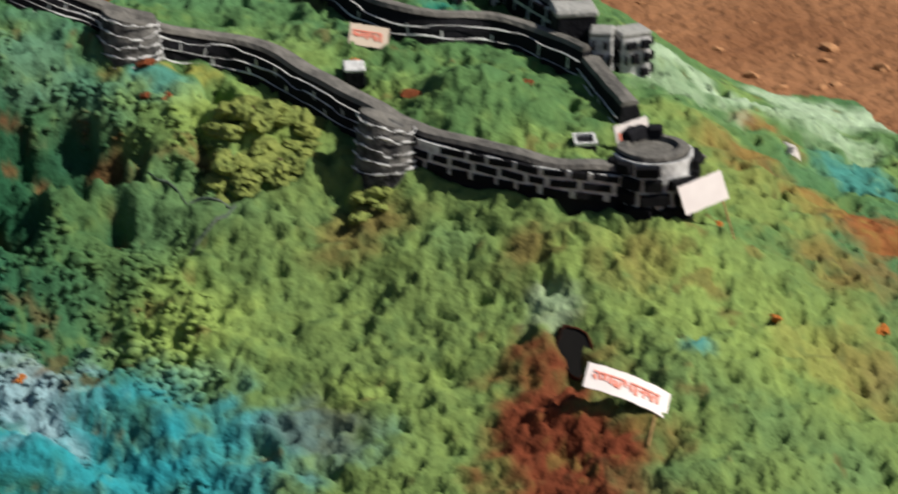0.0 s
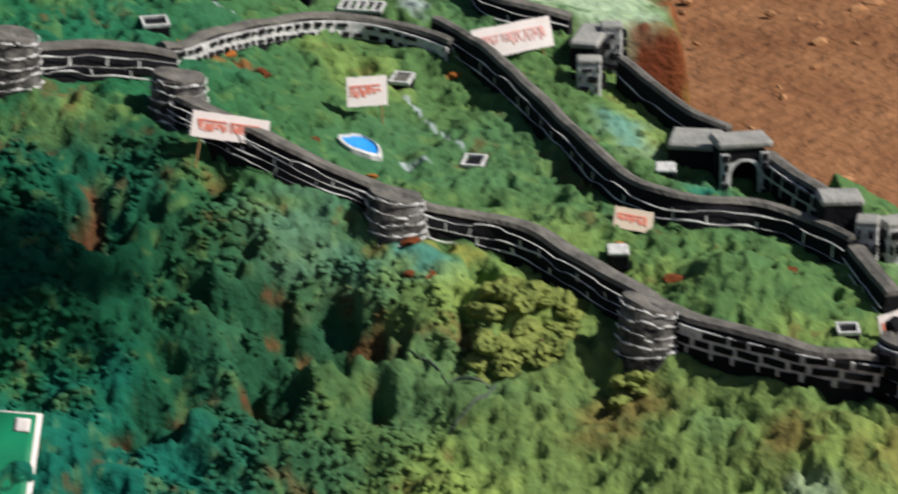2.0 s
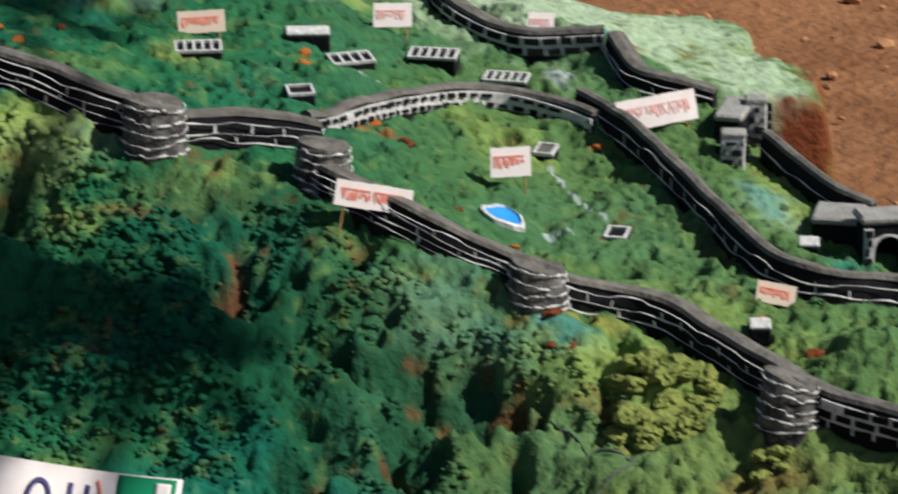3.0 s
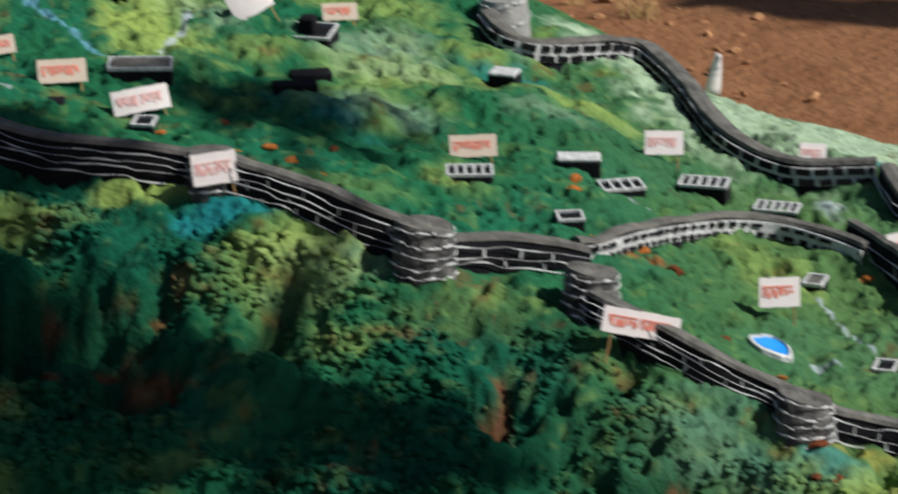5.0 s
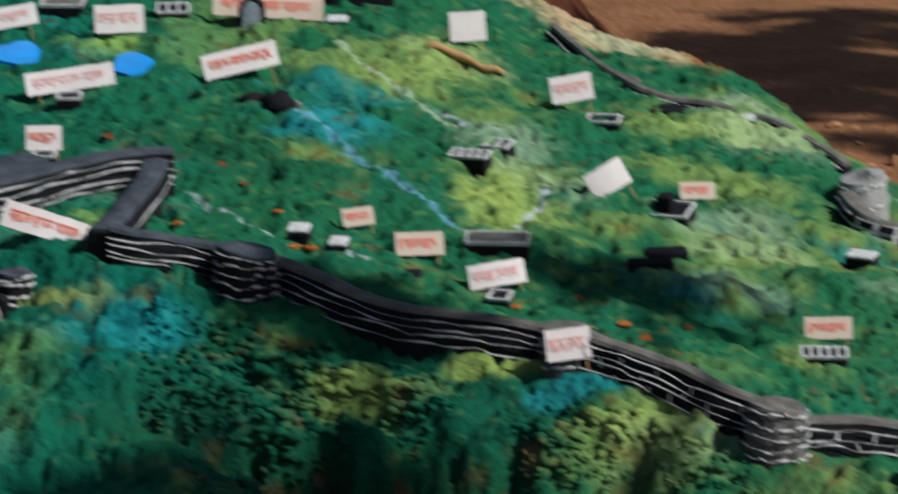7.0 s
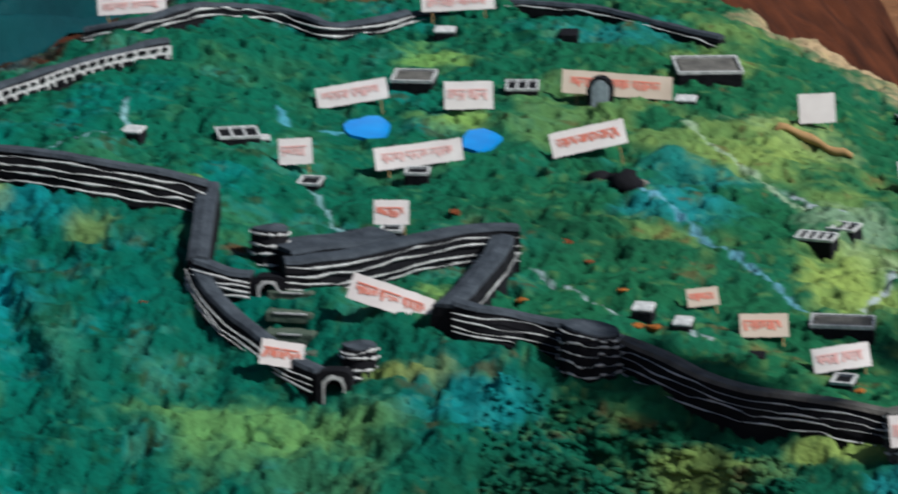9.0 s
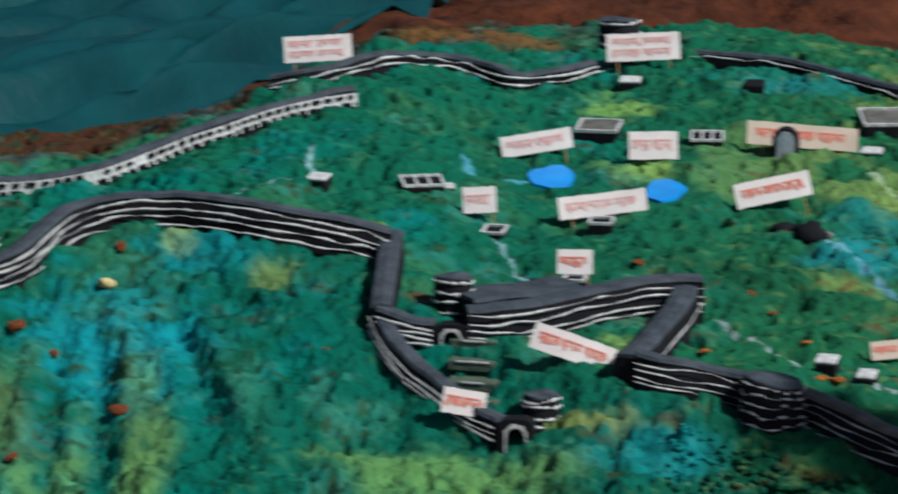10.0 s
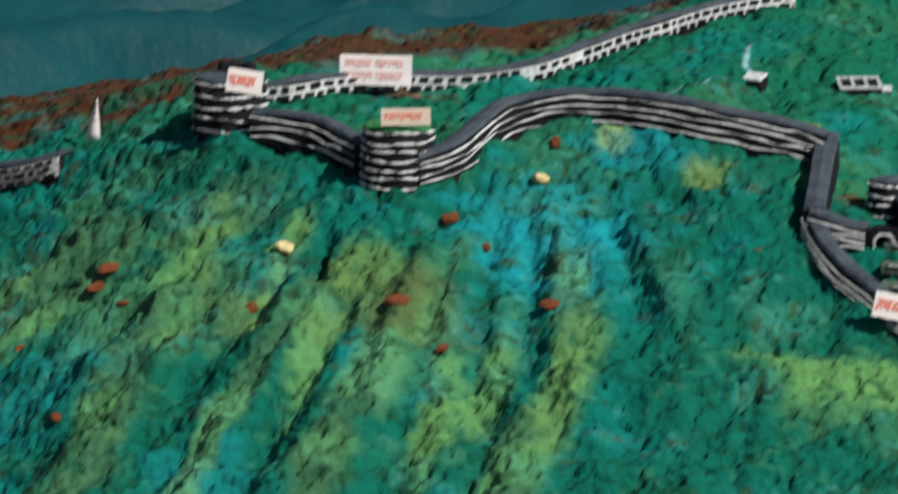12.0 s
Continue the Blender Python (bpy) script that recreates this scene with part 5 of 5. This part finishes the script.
stone(0.737, 4.788, 0.026, 0.017, STONE)
stone(0.623, 4.826, 0.017, 0.014, *FLOWER)
stone(1.024, 4.896, 0.019, 0.014, *FLOWER)
stone(0.619, 4.976, 0.024, 0.016, *FLOWER)
stone(0.134, 5.022, 0.029, 0.022, STONE)
stone(0.152, 4.930, 0.020, 0.016, *FLOWER)
stone(0.195, 4.950, 0.024, 0.009, *FLOWER)
stone(0.220, 4.889, 0.031, 0.017, *FLOWER)
stone(0.261, 4.859, 0.019, 0.012, *FLOWER)
stone(0.285, 4.980, 0.017, 0.013, STONE)
stone(-0.263, 5.059, 0.027, 0.016, *FLOWER)
stone(-0.241, 5.056, 0.027, 0.019, *FLOWER)
stone(-0.291, 5.170, 0.021, 0.011, *FLOWER)
stone(-0.430, 5.108, 0.024, 0.013, *FLOWER)
stone(0.622, 4.999, 0.024, 0.021, *FLOWER)
stone(0.047, 4.938, 0.016, 0.009, *FLOWER)
stone(-0.552, 5.388, 0.020, 0.017, STONE)
stone(-0.384, 5.346, 0.024, 0.019, STONE)
stone(-0.951, 4.994, 0.016, 0.011, STONE)
stone(-1.118, 5.054, 0.028, 0.016, STONE)
stone(-1.284, 5.161, 0.018, 0.028, STONE)
stone(-1.209, 4.839, 0.027, 0.021, STONE)
stone(-0.346, 5.287, 0.017, 0.012, STONE)
stone(-1.287, 5.092, 0.036, 0.025, *CREAM_STONE)
stone(-1.394, 4.985, 0.029, 0.033, STONE)
stone(-1.209, 4.843, 0.032, 0.021, STONE)
stone(-1.116, 5.056, 0.033, 0.018, STONE)
stone(-1.283, 5.161, 0.017, 0.025, STONE)
stone(-1.634, 4.814, 0.027, 0.027, STONE)
stone(-1.899, 4.901, 0.042, 0.013, STONE)
stone(-1.892, 4.931, 0.042, 0.012, STONE)
stone(-1.843, 4.858, 0.025, 0.015, STONE)
stone(-1.991, 4.834, 0.023, 0.020, STONE)
stone(-1.335, 4.736, 0.022, 0.017, STONE)
stone(-1.417, 4.801, 0.040, 0.016, STONE)
stone(-1.857, 4.630, 0.024, 0.016, STONE)
stone(-1.333, 4.962, 0.016, 0.019, STONE)
stone(-1.612, 4.898, 0.033, 0.024, CREAM, "pebble", "pale pebble catching the light on the ridge")
stone(1.503, 3.827, 0.023, 0.016, *FLOWER)
stone(1.662, 3.877, 0.028, 0.018, *FLOWER)
stone(1.475, 3.956, 0.015, 0.010, *FLOWER)
stone(0.606, 3.927, 0.024, 0.016, *FLOWER)


def log(way, r, mat, label, name="log"):
    """A bent piece of wood lying on the hill."""
    p, s = resample(way, 0.012)
    rings = []
    for i, (x, y) in enumerate(p):
        k = r * (0.55 + 0.45 * math.sin(math.pi * (i + 1) / (len(p) + 1))) * (1 + 0.15 * math.sin(i * 1.7))
        z = on_hill(x, y) + r * 0.6
        rings.append([(x, y + k * math.cos(a), z + k * math.sin(a)) for a in [2 * math.pi * j / 8 for j in range(8)]])
    return tagged(part(name, loft(rings, closed=True), mat), label, "wood")


log([(-0.097, 5.919), (-0.047, 5.938), (-0.001, 5.928), (0.036, 5.920)], 0.008, STICK, "bent grey-brown piece of wood on the grass")
log([(-1.648, 5.417), (-1.609, 5.410), (-1.555, 5.398)], 0.008, BARK, "dark stick lying behind the tower")
log([(0.822, 4.196), (0.850, 4.160), (0.882, 4.141), (0.906, 4.122)], 0.0032, DULL, "thin mossy root on the slope", "root")
log([(0.912, 4.118), (0.872, 4.096), (0.842, 4.088)], 0.0032, DULL, "thin mossy root on the slope", "root")


def boulder(x, y, w, h):
    thing = new("black_rock")
    z = on_hill(x, y)
    for i, (dx, dy, k) in enumerate(((-0.28, 0.1, 0.62), (0.15, -0.1, 0.75), (0.42, 0.0, 0.36))):
        bm = bmesh.new()
        bm.from_mesh(STONES[i])
        bm.transform(pose(x + dx * w, y + dy * w, z + h * k * 0.35) @ Matrix.Diagonal((w * k, w * k * 0.8, h * k * 1.5, 1)))
        for f in bm.faces:
            f.smooth = True
        part("lump", bm, BLACK if i < 2 else GREY, thing)
    return tagged(thing, "black lumpy rock with a pale chip", "rock")


boulder(-0.324, 5.591, 0.084, 0.044, )
boulder(1.478, 4.091, 0.047, 0.029, )


def bush(x, y, w, h, seed, mat, count=16):
    """A mossy shrub: a short stem under rough, flattened knobs with dark gaps between them."""
    rng = random.Random(seed)
    thing = new("moss_bush")
    z = on_hill(x, y)
    bm = bmesh.new()
    rod(bm, (x, y, z - 0.02), (x, y + 0.02, z + h * 0.5), w * 0.05)
    part("stem", bm, BARK, thing)
    bm = bmesh.new()
    for i in range(count):
        a, q = i * 2.4 + rng.uniform(-0.3, 0.3), math.sqrt((i + 0.5) / count)
        px, py = x + math.cos(a) * q * w * 0.48, y + math.sin(a) * q * w * 0.36
        r = w * rng.uniform(0.11, 0.22)
        pz = on_hill(px, py) + h * 0.55 * (1 - q * q) * rng.uniform(0.4, 1.0)
        knob = bmesh.ops.create_icosphere(bm, subdivisions=3, radius=1.0)["verts"]
        off = Vector((seed * 3.1 + i, i * 1.7, 0))
        for v in knob:
            n = v.co.copy()
            v.co *= 1 + 0.55 * noise.noise(n * 1.1 + off) + 0.35 * noise.noise(n * 2.6 + off) + 0.12 * noise.noise(n * 6 + off)
        bmesh.ops.transform(bm, matrix=pose(px, py, pz, 0, rng.uniform(-20, 20), rng.uniform(0, 360)) @ Matrix.Diagonal((r * 1.25, r * 0.95, r * 0.62, 1)), verts=knob)
    part("foliage", bm, mat, thing)
    return tagged(thing, "yellow-green mossy shrub growing below the wall", "bush", "mossy shrubs")


bush(0.962, 4.228, 0.112, 0.040, 3, BUSH, 12)
bush(0.923, 4.175, 0.080, 0.032, 4, BUSH, 12)
bush(1.018, 4.235, 0.078, 0.040, 5, BUSH, 12)
bush(0.985, 4.170, 0.070, 0.028, 9, BUSH, 11)
bush(1.070, 4.090, 0.056, 0.022, 7, BUSH, 9)


# ---- printed sack at the foot of the hill ----
def sack(x, y):
    z = float(base_height(x, y)) + 0.05
    thing = new("printed_sack")
    m = pose(x, y, z, 48, 0, -4) @ pose(0, 0, 0, 0, 0, -10)
    w, d = 0.62, 0.34
    top = lambda u, v: m @ Vector((u, v, 0.006 * math.sin(u * 17) * math.cos(v * 14)))
    def patch(name, u0, u1, v0, v1, up, mat, n=24, label=""):
        rings = []
        for i in range(n + 1):
            u = u0 + (u1 - u0) * i / n
            rings.append([top(u, v0 + (v1 - v0) * j / 6) + Vector((0, 0, up)) for j in range(7)] + [top(u, v0 + (v1 - v0) * j / 6) + Vector((0, 0, up - 0.0015)) for j in range(6, -1, -1)])
        part(name, loft(rings, closed=True), mat, thing, label)
    patch("sack_cloth", -w, 0, -d, 0, 0.0, PAPER)
    patch("green_panel", -0.075, -0.006, -d, -0.004, 0.0022, GREEN_PRINT, 8, "green printed panel")
    patch("white_splash", -0.030, -0.012, -0.028, -0.012, 0.0045, PAPER, 4)
    bars = ((-0.112, 0.012), (-0.132, 0.012))
    for u, t in bars:
        patch("printed_bar", u, u + 0.006, -0.075, -0.022, 0.0022, NAVY, 3, "dark blue printed bar")
    for ring, (cu, cv, a0, a1, ru, rv, t, mat) in enumerate(((-0.165, -0.048, 0, 6.283, 0.016, 0.027, 0.006, NAVY), (-0.104, -0.045, -1.1, 1.1, 0.014, 0.036, 0.005, RED))):
        rows = []
        for i in range(21):
            a = a0 + (a1 - a0) * i / 20
            o, q = top(cu + ru * math.cos(a), cv + rv * math.sin(a)), top(cu + (ru - t) * math.cos(a), cv + (rv - t) * math.sin(a))
            rows.append([o + Vector((0, 0, 0.0025)), q + Vector((0, 0, 0.0025)), q + Vector((0, 0, 0.001)), o + Vector((0, 0, 0.001))])
        part("printed_curve", loft(rows, closed=True), mat, thing)
    return tagged(thing, "white woven sack with green panel and blue print", "sack")


sack(*(0.359, 4.080))


# ---- burrow beside the red earth ----
def cave_mouth(x, y, w, h, turn):
    """A dug hole: an uneven near-black dish painted as its inner shade, behind a crumbled lip."""
    thing = new("cave_mouth")
    z = on_hill(x, y)
    m = pose(x, y, z, 56, 0, -14) @ pose(0, 0, 0, 0, 0, turn)
    an = [2 * math.pi * i / 18 for i in range(18)]
    wob = [1 + 0.10 * math.sin(2 * a + 1) + 0.07 * math.sin(5 * a) for a in an]
    ring_at = lambda k, up: [m @ Vector((w / 2 * k * q * math.cos(a), h / 2 * k * q * math.sin(a), up)) for q, a in zip(wob, an)]
    # shallow dark dish on the slope; its colour gives the hole's shade
    part("shade_dish", loft([ring_at(1.05, 0.004), ring_at(0.96, 0.002), ring_at(0.8, -0.002), ring_at(0.3, -0.004)], closed=True), HOLE_SHADE, thing)
    part("lip", loft([ring_at(1.30, -0.016), ring_at(1.16, 0.002), ring_at(1.06, 0.006), ring_at(1.0, -0.002)], caps=False, closed=True), EARTH, thing, "crumbled red earth lip")
    return tagged(thing, "small hole in red earth, its shade a near-black dish", "hole")


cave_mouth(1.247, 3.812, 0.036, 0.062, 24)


# ---- curled papers ----
def paper_scrap(x, y, w, h, lean, label):
    z = on_hill(x, y)
    rings = []
    for i in range(7):
        u = i / 6
        half = w / 2 * (1 - 0.75 * u ** 1.5)
        rings.append([(x - half + lean * u, y + 0.01 * u * u, z + h * u), (x + half + lean * u, y - 0.008 * u, z + h * u), (x + half + lean * u, y - 0.007 * u + 0.001, z + h * u), (x - half + lean * u, y + 0.011 * u * u + 0.001, z + h * u)])
    return tagged(part("paper_scrap", loft(rings, closed=True), PAPER), label, "paper")


paper_scrap(0.931, 5.715, 0.026, 0.068, 0.010, "torn white paper scrap standing in the grass")
paper_scrap(-2.064, 5.322, 0.023, 0.066, 0.008, "torn white paper scrap standing by the bank")
paper_scrap(1.699, 4.300, 0.032, 0.029, 0.002, "crumpled pale paper scrap on the slope")


# ---- teal cloth, earth bank ----
def bank_height(x, y):
    return 0.74 - 0.9 * ease(x, -0.4, 0.75) - 0.9 * ease(-x, 3.9, 4.4) - 0.9 * ease(y, 10.8, 11.9) - 0.6 * (1 - ease(y, 5.6, 6.1)) * ease(x, -2.1, -1.6) - 0.8 * (1 - ease(y, 5.0, 5.3)) + 0.05 * grain(x, y, 0.35, 71) + 0.025 * grain(x, y, 0.12, 72) + 0.01 * grain(x, y, 0.05, 73)


def sea_cloth():
    def z(x, y):
        far = np.clip(y - cloth_edge(x), 0, 9)
        fold = 0.050 * np.sin(far * 11 - x * 4 + 2.5 * grain(x, y, 0.7, 61)) + 0.020 * np.sin(far * 23 - x * 7 + 3 * grain(x, y, 0.4, 62)) + 0.008 * grain(x, y * 2, 0.12, 65)
        return bank_height(x, y) * (1 - ease(far, 0, 0.3)) + 0.79 * ease(far, 0, 0.3) + 0.012 + fold * ease(far, 0.0, 0.3)
    def cloth_edge(x):
        return np.interp(x, [-4.2, -2.65, -2.29, -2.07, -1.93, -1.79, -1.65, -1.54, -1.40], [5.3, 5.3, 5.49, 5.79, 6.21, 6.5, 7.0, 7.56, 8.3]) + 0.03 * grain(x, x * 0, 0.15, 64)
    xs, reach = np.arange(-4.2, -1.34, 0.03), np.concatenate([np.arange(0, 0.5, 0.02), np.arange(0.5, 4.6, 0.035)])
    ob, v = sheet("sea_cloth", xs, reach, lambda x, f: z(x, cloth_edge(x) + f), TARP)
    for q in ob.data.vertices:
        q.co.y += float(cloth_edge(q.co.x))
    mod = ob.modifiers.new("thickness", "SOLIDIFY")
    mod.thickness = 0.004
    return tagged(ob, "wrinkled teal cloth laid out as the sea", "cloth")


sea_cloth()
bank_x, bank_y = np.arange(-4.4, 0.9, 0.025), np.arange(5.0, 12.0, 0.025)
bank, _ = sheet("earth_bank", bank_x, bank_y, bank_height, EARTH, lambda c: c[:, 2] < -0.03)
tagged(bank, "dark red-brown earth bank behind the fort", "ground", kind="structure")

# stones of the bare ground
pebbles = bmesh.new()
rng = random.Random(12)
for i in range(1000):
    x, y = rng.uniform(0.6, 3.4), 4.6 + 5.5 * rng.random() ** 1.6
    r = rng.choice((0.005, 0.006, 0.008, 0.010, 0.015)) * rng.uniform(0.7, 1.3)
    n0 = len(pebbles.verts)
    bmesh.ops.create_icosphere(pebbles, subdivisions=1, radius=r, matrix=pose(x, y, r * 0.25, rng.uniform(0, 90), 0, rng.uniform(0, 360)) @ Matrix.Diagonal((1.4, 1, 0.6, 1)))
tagged(part("gravel", pebbles, CLOD), "loose clods and pebbles on the soil", "gravel", kind="stuff")


# ---- dry grass on the bare soil ----
def grass_tuft(x, y, tall, count, seed):
    rng = random.Random(seed)
    bm = bmesh.new()
    for i in range(count):
        a, w = rng.uniform(0, 6.283), tall * rng.uniform(0.02, 0.035)
        lean = rng.uniform(0.2, 0.9) * tall
        bx, by = x + rng.gauss(0, tall * 0.12), y + rng.gauss(0, tall * 0.12)
        h = tall * rng.uniform(0.5, 1.0)
        rows = [[(bx + math.cos(a) * lean * u * u - w * (1 - u) * 0.5, by + math.sin(a) * lean * u * u, h * u - 0.01), (bx + math.cos(a) * lean * u * u + w * (1 - u) * 0.5 + 0.0004, by + math.sin(a) * lean * u * u + w * 0.3, h * u - 0.01)] for u in (0, 0.35, 0.7, 1.0)]
        for r0, r1 in zip(rows, rows[1:]):
            bm.faces.new([bm.verts.new(v) for v in (r0[0], r0[1], r1[1], r1[0])])
    return tagged(part("grass_tuft", bm, STRAW), "dry straw-coloured grass tuft on the soil", "grass", "dry grass tufts")


grass_tuft(1.242, 8.60, 0.13, 26, 1)
grass_tuft(1.090, 8.80, 0.09, 18, 2)
grass_tuft(1.200, 8.62, 0.10, 20, 3)


# ---- unseen trees placed to shade the hill and soil ----
def tree(x, y, tall, lean, clumps, seed):
    """A tree whose leaf clumps hang sunward of the spots (gx, gy, gz) that they shade."""
    rng = random.Random(seed)
    thing = new("tree")
    way = [Vector((x, y, -0.1)), Vector((x + lean[0] * 0.3, y + lean[1] * 0.3, tall * 0.35)), Vector((x + lean[0], y + lean[1], tall))]
    rings = []
    for i in range(9):
        u = i / 8
        c = way[0].lerp(way[1], u).lerp(way[1].lerp(way[2], u), u)
        r = 0.16 * (1 - 0.65 * u)
        rings.append([(c.x + r * math.cos(a), c.y + r * math.sin(a), c.z) for a in [2 * math.pi * j / 10 for j in range(10)]])
    part("trunk", loft(rings, closed=True), BARK, thing)
    leaves = []
    for gx, gy, gz, cz, rx, ry, rz, n in clumps:
        cx, cy = gx + SUN.x / SUN.z * (cz - gz), gy + SUN.y / SUN.z * (cz - gz)
        bm = bmesh.new()
        rod(bm, way[0].lerp(way[1], 0.96).lerp(way[1].lerp(way[2], 0.96), 0.96), (cx, cy, cz), 0.018, 8)
        part("limb", bm, BARK, thing)
        for _ in range(n // 40):
            d = Vector((rng.gauss(0, 1), rng.gauss(0, 1), rng.gauss(0, 1))).normalized() * rng.random() ** 0.4
            for _ in range(40):
                leaves.append((cx + d.x * rx + rng.gauss(0, 0.055), cy + d.y * ry + rng.gauss(0, 0.045), cz + d.z * rz + rng.gauss(0, 0.05)))
    verts, faces = [], []
    for c in leaves:
        q = Euler((rng.uniform(-0.9, 0.9), rng.uniform(-0.9, 0.9), rng.uniform(0, 6.3))).to_matrix()
        s = rng.uniform(0.05, 0.09)
        for u, v in ((-1, 0), (0, -0.4), (1, 0), (0, 0.4)):
            verts.append(Vector(c) + q @ Vector((u * s, v * s, 0.1 * s * abs(u))))
        k = len(verts)
        faces.append((k - 4, k - 3, k - 2, k - 1))
    me = bpy.data.meshes.new("crown")
    me.from_pydata(verts, [], faces)
    me.materials.append(LEAF)
    ob = new("crown", me)
    ob.parent = thing
    return tagged(thing, "leafy spreading tree out of view, placed to cast shade", "tree", "shade trees")


# made-up near tree, out of view; clumps set where the slope should darken
tree(3.1, 1.9, 3.3, (-0.1, 0.1), [(0.22, 5.10, 0.66, 3.8, 0.08, 0.03, 0.04, 80), (-0.12, 4.46, 0.47, 3.75, 0.17, 0.11, 0.2, 520), (-0.38, 4.55, 0.48, 3.7, 0.12, 0.04, 0.06, 120), (-0.12, 4.88, 0.73, 3.8, 0.18, 0.04, 0.05, 80), (0.34, 4.33, 0.38, 3.75, 0.06, 0.06, 0.06, 80), (1.5, 0.7, 0, 4.0, 0.6, 0.40, 0.5, 1300), (2.0, 0.2, 0, 4.2, 0.7, 0.6, 0.5, 1400)], 5)
tree(6.6, 8.4, 3.6, (-0.8, 0.2), [(0.8, 10.3, 0, 4.5, 0.75, 0.9, 0.42, 2600), (1.5, 9.3, 0, 4.6, 0.55, 0.50, 0.3, 1120), (1.9, 8.6, 0, 4.5, 0.35, 0.16, 0.2, 640), (1.6, 10.8, 0, 4.9, 0.8, 0.7, 0.5, 1800)], 6)

# ---- blocks of the walls ----
for parent, m in LATER:
    b = new("brick", BRICK)
    b.parent = parent
    b.matrix_world = m
